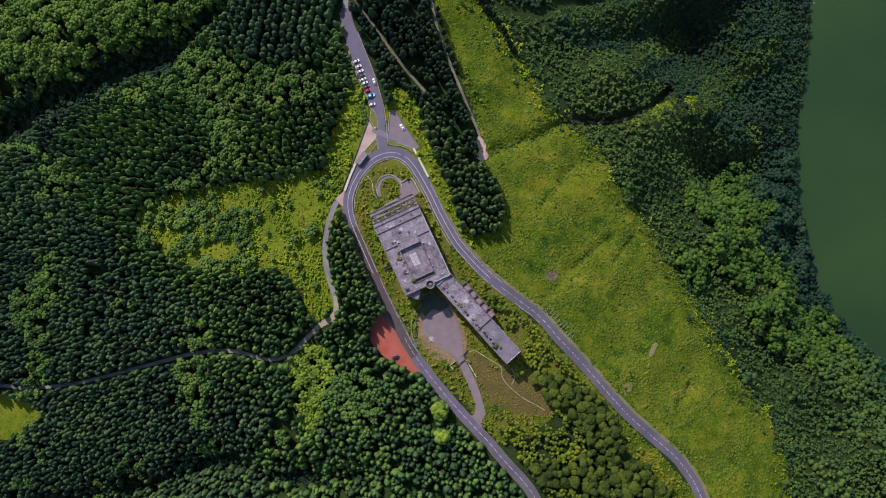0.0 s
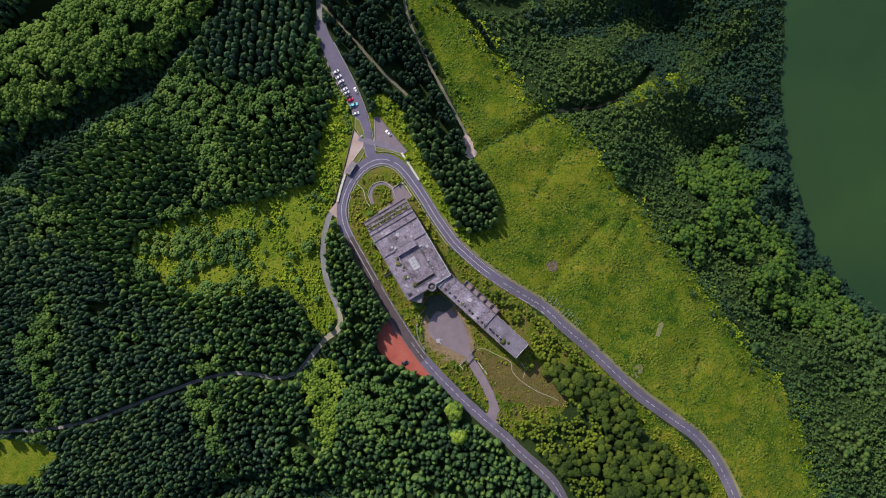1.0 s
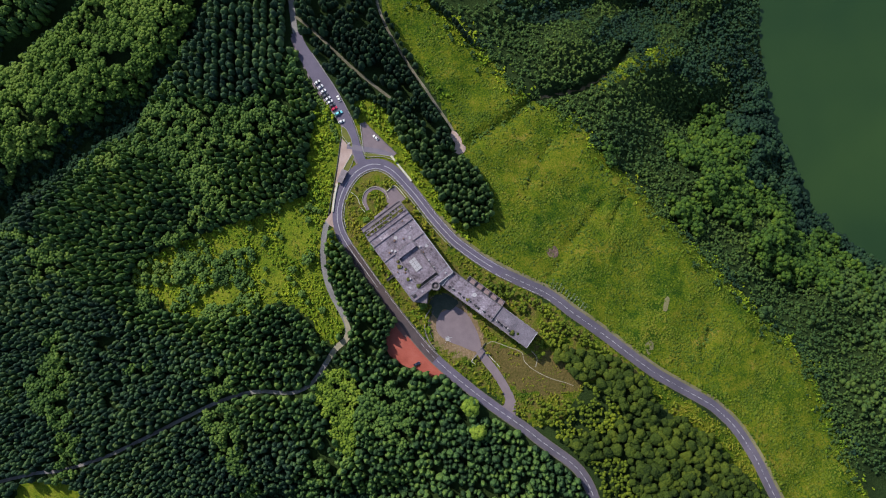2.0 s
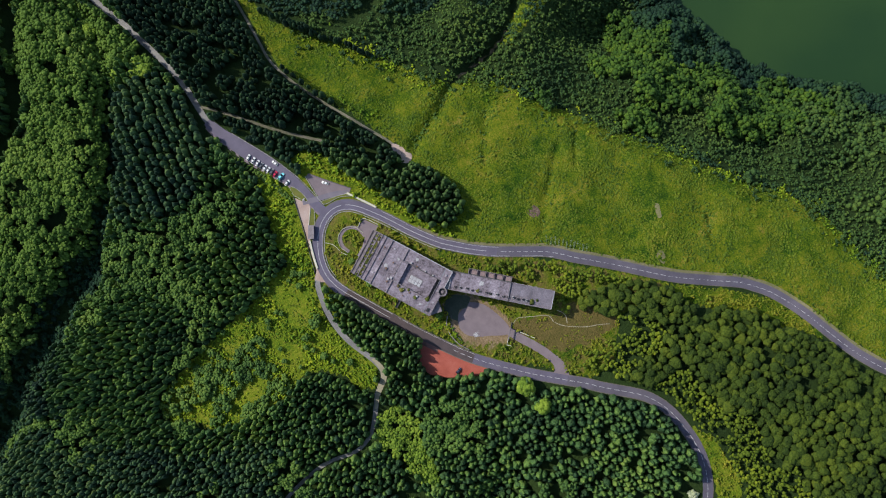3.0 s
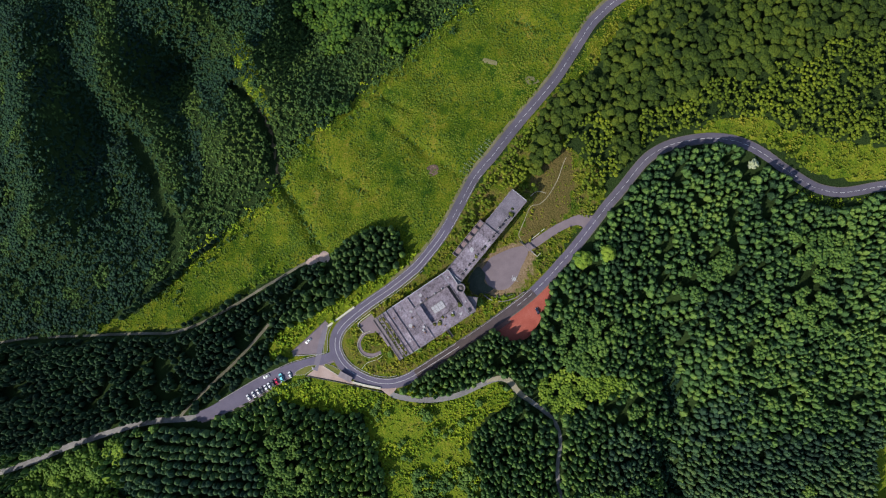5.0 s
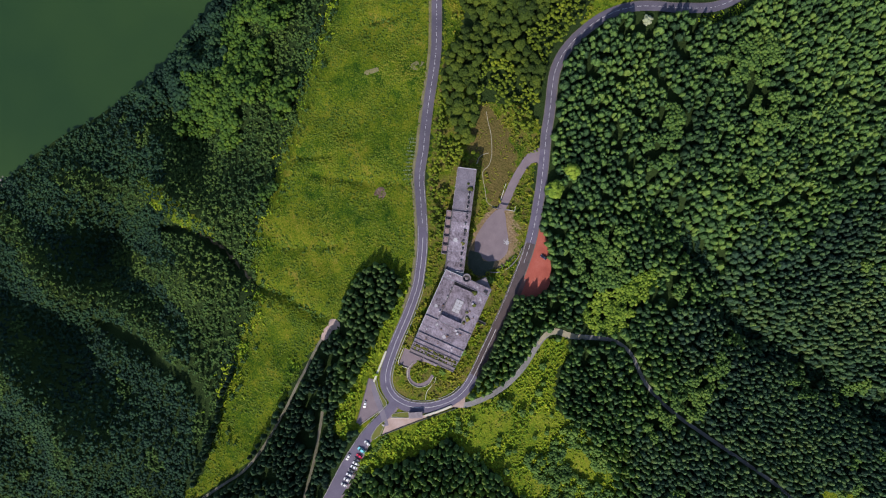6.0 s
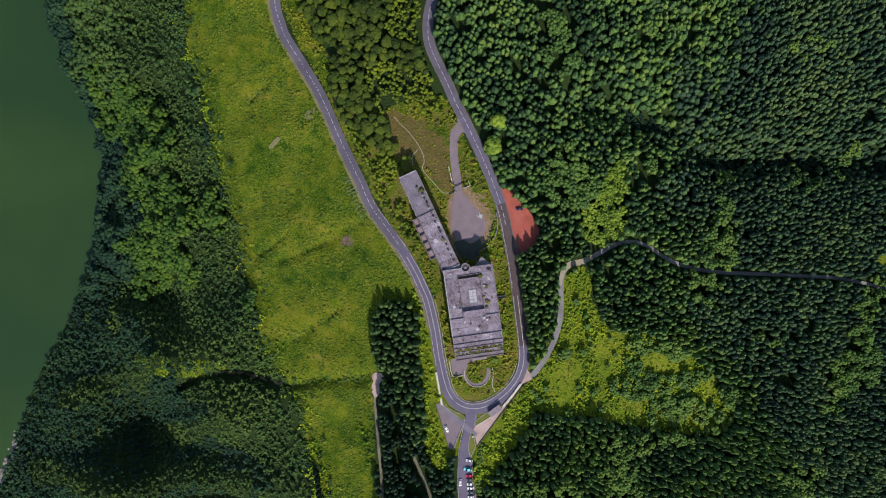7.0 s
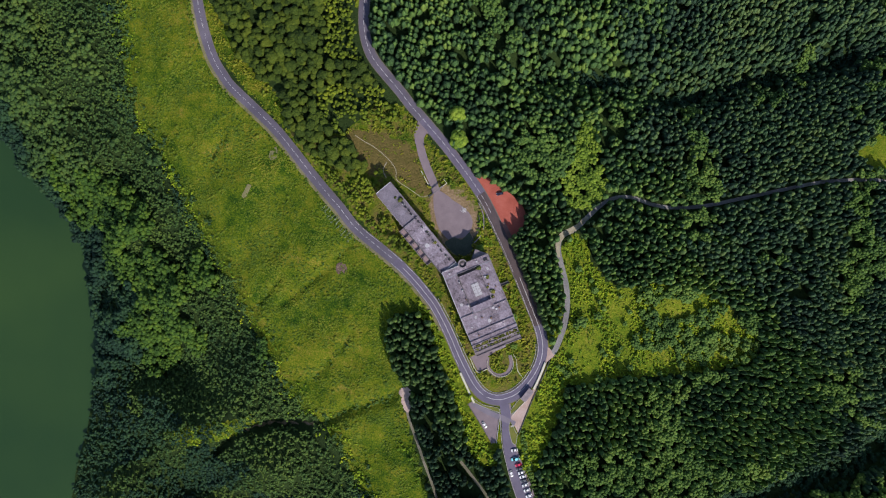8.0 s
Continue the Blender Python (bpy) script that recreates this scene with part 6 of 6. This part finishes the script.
def make_car(colour_name, colour, size, label):
    """A car along x, its wheels on z = 0."""
    length, width, height = size
    car = tagged(new("car"), label, "car", "cars parked by the roads")
    mat = paint(colour_name, colour)

    def section(bm, rows):
        rings = []
        for xx, half, z0, z1, tuck in rows:
            rings.append([bm.verts.new(p) for p in ((xx, -half, z0), (xx, -half, (z0 + z1) / 2), (xx, -half + tuck, z1), (xx, half - tuck, z1), (xx, half, (z0 + z1) / 2), (xx, half, z0))])
        for a, b in zip(rings, rings[1:]):
            for k in range(6):
                bm.faces.new((a[k], a[(k + 1) % 6], b[(k + 1) % 6], b[k]))
        bm.faces.new(rings[0])
        bm.faces.new(rings[-1])
        bmesh.ops.recalc_face_normals(bm, faces=bm.faces)

    h, w = length / 2, width / 2
    bm = bmesh.new()
    section(bm, [(-h, w * 0.82, 0.42, 0.78, 0.10), (-h + 0.25, w * 0.96, 0.24, 0.95, 0.08), (-h * 0.5, w, 0.20, 0.98, 0.06), (h * 0.45, w, 0.20, 0.96, 0.06), (h - 0.5, w * 0.97, 0.22, 0.84, 0.10), (h, w * 0.80, 0.40, 0.64, 0.12)])
    body = part("body", bm, mat, car)
    bm = bmesh.new()
    section(bm, [(-h * 0.80, w * 0.86, 0.93, 0.99, 0.05), (-h * 0.55, w * 0.84, 0.93, height - 0.05, 0.16), (h * 0.10, w * 0.84, 0.93, height - 0.03, 0.16), (h * 0.52, w * 0.86, 0.93, 0.98, 0.05)])
    part("windows", bm, M_GLASS, car, "dark tinted glass")
    bm = bmesh.new()
    section(bm, [(-h * 0.56, w * 0.66, height - 0.06, height - 0.01, 0.05), (-h * 0.2, w * 0.7, height - 0.05, height + 0.02, 0.06), (h * 0.14, w * 0.66, height - 0.05, height, 0.05)])
    part("roof", bm, mat, car)
    for sx in (-0.6, 0.62):
        for sy in (-1, 1):
            bm = bmesh.new()
            bmesh.ops.create_cone(bm, cap_ends=True, segments=16, radius1=0.32, radius2=0.32, depth=0.2, matrix=pose(h * sx, sy * (w - 0.09), 0.32, 90))
            wheel = part("wheel", bm, M_TYRE, car)
            bm = bmesh.new()
            bmesh.ops.create_cone(bm, cap_ends=True, segments=12, radius1=0.2, radius2=0.2, depth=0.04, matrix=pose(h * sx, sy * (w + 0.02), 0.32, 90))
            part("rim", bm, M_RIM, wheel)
    for sy in (-1, 1):
        bm = bmesh.new()
        box(bm, Matrix(), h - 0.2, h - 0.02, sy * w * 0.6 - 0.16, sy * w * 0.6 + 0.16, 0.62, 0.75, bevel=0.02)
        part("headlight", bm, M_HEAD, car)
        bm = bmesh.new()
        box(bm, Matrix(), -h - 0.01, -h + 0.2, sy * w * 0.62 - 0.14, sy * w * 0.62 + 0.14, 0.70, 0.84, bevel=0.02)
        part("tail_light", bm, M_TAIL, car)
    return car


WHITE = make_car("white_car_paint", (0.78, 0.78, 0.80), (4.2, 1.78, 1.48), "white hatchback parked by the road")
GREY_CAR = make_car("dark_grey_car_paint", (0.10, 0.105, 0.12), (4.3, 1.78, 1.46), "dark grey car parked by the road")
RED_CAR = make_car("red_car_paint", (0.62, 0.02, 0.07), (4.1, 1.75, 1.48), "red hatchback parked by the road")
BLUE_CAR = make_car("turquoise_car_paint", (0.22, 0.68, 0.76), (5.4, 2.05, 2.0), "turquoise and white van parked by the road")
DARK_CAR = make_car("dark_blue_car_paint", (0.02, 0.025, 0.06), (4.4, 1.8, 1.5), "dark blue car parked on the red gravel")


def park(car, px, py, heading, first=False):
    d = (math.cos(radians(heading)), math.sin(radians(heading)))
    nose, tail = level(px + d[0] * 1.5, py + d[1] * 1.5), level(px - d[0] * 1.5, py - d[1] * 1.5)
    m = pose(px, py, (nose + tail) / 2 + 0.09, 0, -math.degrees(math.atan2(nose - tail, 3.0)), heading)
    if first:
        car.matrix_basis = m
    else:
        copy_thing(car, m)


park(WHITE, -83.4, 154.6, 30, True)
for px, py, heading in ((-81.7, 151.2, 30), (-80.2, 148.1, 29), (-77.9, 142.9, 28), (-76.7, 140.5, 28), (-70.6, 126.8, 15), (-70.6, 141.9, 112), (-50.0, 113.5, 130)):
    park(WHITE, px, py, heading)
park(GREY_CAR, -79.1, 145.4, 28, True)
park(GREY_CAR, -75.4, 138.2, 27)
park(RED_CAR, -74.2, 135.8, 24, True)
park(BLUE_CAR, -71.9, 132.4, 18, True)
park(DARK_CAR, -41.7, -33.4, 20, True)


# ---------------------------------------------------------------- single trees
def make_tree(name, kind, seed, radius, height, mat, label, category, group):
    tree = tagged(new(name), label, category, group)
    r = random.Random(seed)
    bm = bmesh.new()
    rings = []
    for k in range(5):
        z = height * (0.0, 0.1, 0.35, 0.6, 0.8)[k] - (0.4 if k == 0 else 0)
        rr = 0.03 * height * (1.35, 0.8, 0.6, 0.38, 0.12)[k]
        off = (r.uniform(-0.05, 0.05) * radius * k, r.uniform(-0.05, 0.05) * radius * k)
        rings.append([bm.verts.new((off[0] + rr * math.cos(j * math.tau / 7), off[1] + rr * math.sin(j * math.tau / 7), z)) for j in range(7)])
    for a, b in zip(rings, rings[1:]):
        for j in range(7):
            bm.faces.new((a[j], a[(j + 1) % 7], b[(j + 1) % 7], b[j]))
    bm.faces.new(rings[-1])
    for k in range(5):                       # limbs
        a, z = k * 1.3 + r.uniform(0, 0.6), height * (0.34 + 0.08 * k)
        end = Vector((0.65 * radius * math.cos(a), 0.65 * radius * math.sin(a), z + 0.12 * height))
        start = Vector((0, 0, z))
        side = (end - start).cross(Vector((0, 0, 1))).normalized() * 0.008 * height
        up = Vector((0, 0, 0.008 * height))
        c = [bm.verts.new(start + q) for q in (side, up, -side, -up)]
        tip = bm.verts.new(end)
        for j in range(4):
            bm.faces.new((c[j], c[(j + 1) % 4], tip))
    part("trunk", bm, M_BARK, tree)
    v, f = spire_shape(seed) if kind == "conifer" else broad_shape(seed, 26 if kind == "large" else 14)
    crown = new("crown", mesh_of("crown", v * np.array([radius, radius, height]), f, mat, True))
    crown.parent = tree
    return tree


def plant(models, x, y):
    for k, (a, b, z) in enumerate(zip(x, y, land(x, y))):
        model = models[k % len(models)]
        m = pose(a, b, z, 0, 0, small.uniform(0, 360)) @ Matrix.Scale(small.uniform(0.72, 1.15), 4)
        if k < len(models):
            model.matrix_basis = m
        else:
            c = copy_thing(model, m)
            c.scale = m.to_scale()


x, y = grid(-50, 30, 45, 135, 3.6, 0.42)
ok = inside(x, y, CLUMP_E) & clear_of_roads(x, y, 1.5) & (np.hypot(x - 2, y - 104) > 9)
x, y = x[ok], y[ok]
plant([make_tree("conifer_tree", "conifer", 200 + k, 2.35, 13.0, M_CONIFER_T, "dark conifer in the stand above the road", "tree", "conifers above the road") for k in range(4)], x, y)
# a row close beside the road, shading it
side = normals(MAIN)
k = [i for i in range(len(MAIN)) if -12 < MAIN[i, 1] < 50 and MAIN[i, 0] < -38]
x = np.array([MAIN[i, 0] - side[i, 0] * small.uniform(3.6, 5.4) for i in k] + [MAIN[i, 0] - side[i, 0] * small.uniform(7.5, 9.5) for i in k if MAIN[i, 1] < 42])
y = np.array([MAIN[i, 1] - side[i, 1] * small.uniform(3.6, 5.4) for i in k] + [MAIN[i, 1] - side[i, 1] * small.uniform(7.5, 9.5) for i in k if MAIN[i, 1] < 42])
ok = ~inside(x, y, RED) & (away(x, y, TRACK_W)[0] > 2.2)
plant([make_tree("roadside_conifer", "conifer", 220 + k, 2.3, 13.5, M_CONIFER_T, "conifer close beside the road, shading it", "tree", "conifers beside the road") for k in range(3)], x[ok], y[ok])
x, y = np.array([-11.2, -8.5]), np.array([-63.5, -79.5])
plant([make_tree("broadleaf_tree", "large", 300, 6.9, 14.0, M_FRESH, "large bright green round tree beside the road", "tree", ""), make_tree("broadleaf_tree", "broad", 301, 4.6, 12.5, M_FRESH, "bright green round tree at the forest edge", "tree", "")], x, y)
spots = np.array([(-113, 249), (-112, 241), (-117.5, 243.5), (-133, 290), (-129, 277), (-126, 263), (-129, 251)])
plant([make_tree("broadleaf_tree", "large", 320 + k, 5.0, 9.5, M_FRESH, "fresh yellow-green broadleaf tree at the wood's edge", "tree", "fresh green trees at the wood's edge") for k in range(3)], spots[:, 0], spots[:, 1])
spots = np.array([(-36, 8), (-39, 12), (-42, 15.5), (-33, 3), (-45, 22), (-57, 38.5), (-60, 43), (-52, 32), (-64, 57), (-62, 61)])
ok = keep_off_hotel(spots[:, 0], spots[:, 1])
plant([make_tree("garden_tree", "broad", 310 + k, 2.3, 5.0, M_LIME, "bushy green tree beside the hotel wall", "tree", "bushy trees round the hotel") for k in range(3)], spots[ok, 0], spots[ok, 1])

x, y = np.array([40.1]), np.array([-175.1])
M_FLOWER = material("pale_blossom", [(0.20, 0.24, 0.10), (0.46, 0.48, 0.34)], (0.4, 3.0), 0.9)
plant([make_tree("flowering_bush", "broad", 330, 4.0, 3.8, M_FLOWER, "pale flowering bush beside the road", "bush", "")], x, y)

spots = np.array([(-137, 66), (-120, 60), (-118, 57.5), (-99, 66), (-130, 54), (-116, 31), (-109, 20), (-126, 22), (-131, 39), (-133, 31), (-113, 27), (-106, 14), (-97, 8), (-128, 58)])
plant([make_tree("clearing_tree", "broad", 340 + k, 2.0, 4.2, M_BROAD, "lone dark green bushy tree in the clearing", "tree", "lone trees in the clearing") for k in range(3)], spots[:, 0], spots[:, 1])

# pale rubble dumped on the court
bm = bmesh.new()
for k in range(70):
    s = small.uniform(0.12, 0.42)
    a, q = small.uniform(0, math.tau), abs(small.gauss(0, 1.1))
    px, py = -20.2 + q * math.cos(a), -20.4 + q * math.sin(a)
    box(bm, pose(px, py, level(px, py) + 0.06, 0, 0, small.uniform(0, 180)), -s, s, -0.7 * s, 0.7 * s, 0, s * small.uniform(0.5, 1.2), bevel=0.03)
tagged(part("rubble_heap", bm, M_PALE), "pale concrete rubble dumped on the court", "rubble", kind="stuff")
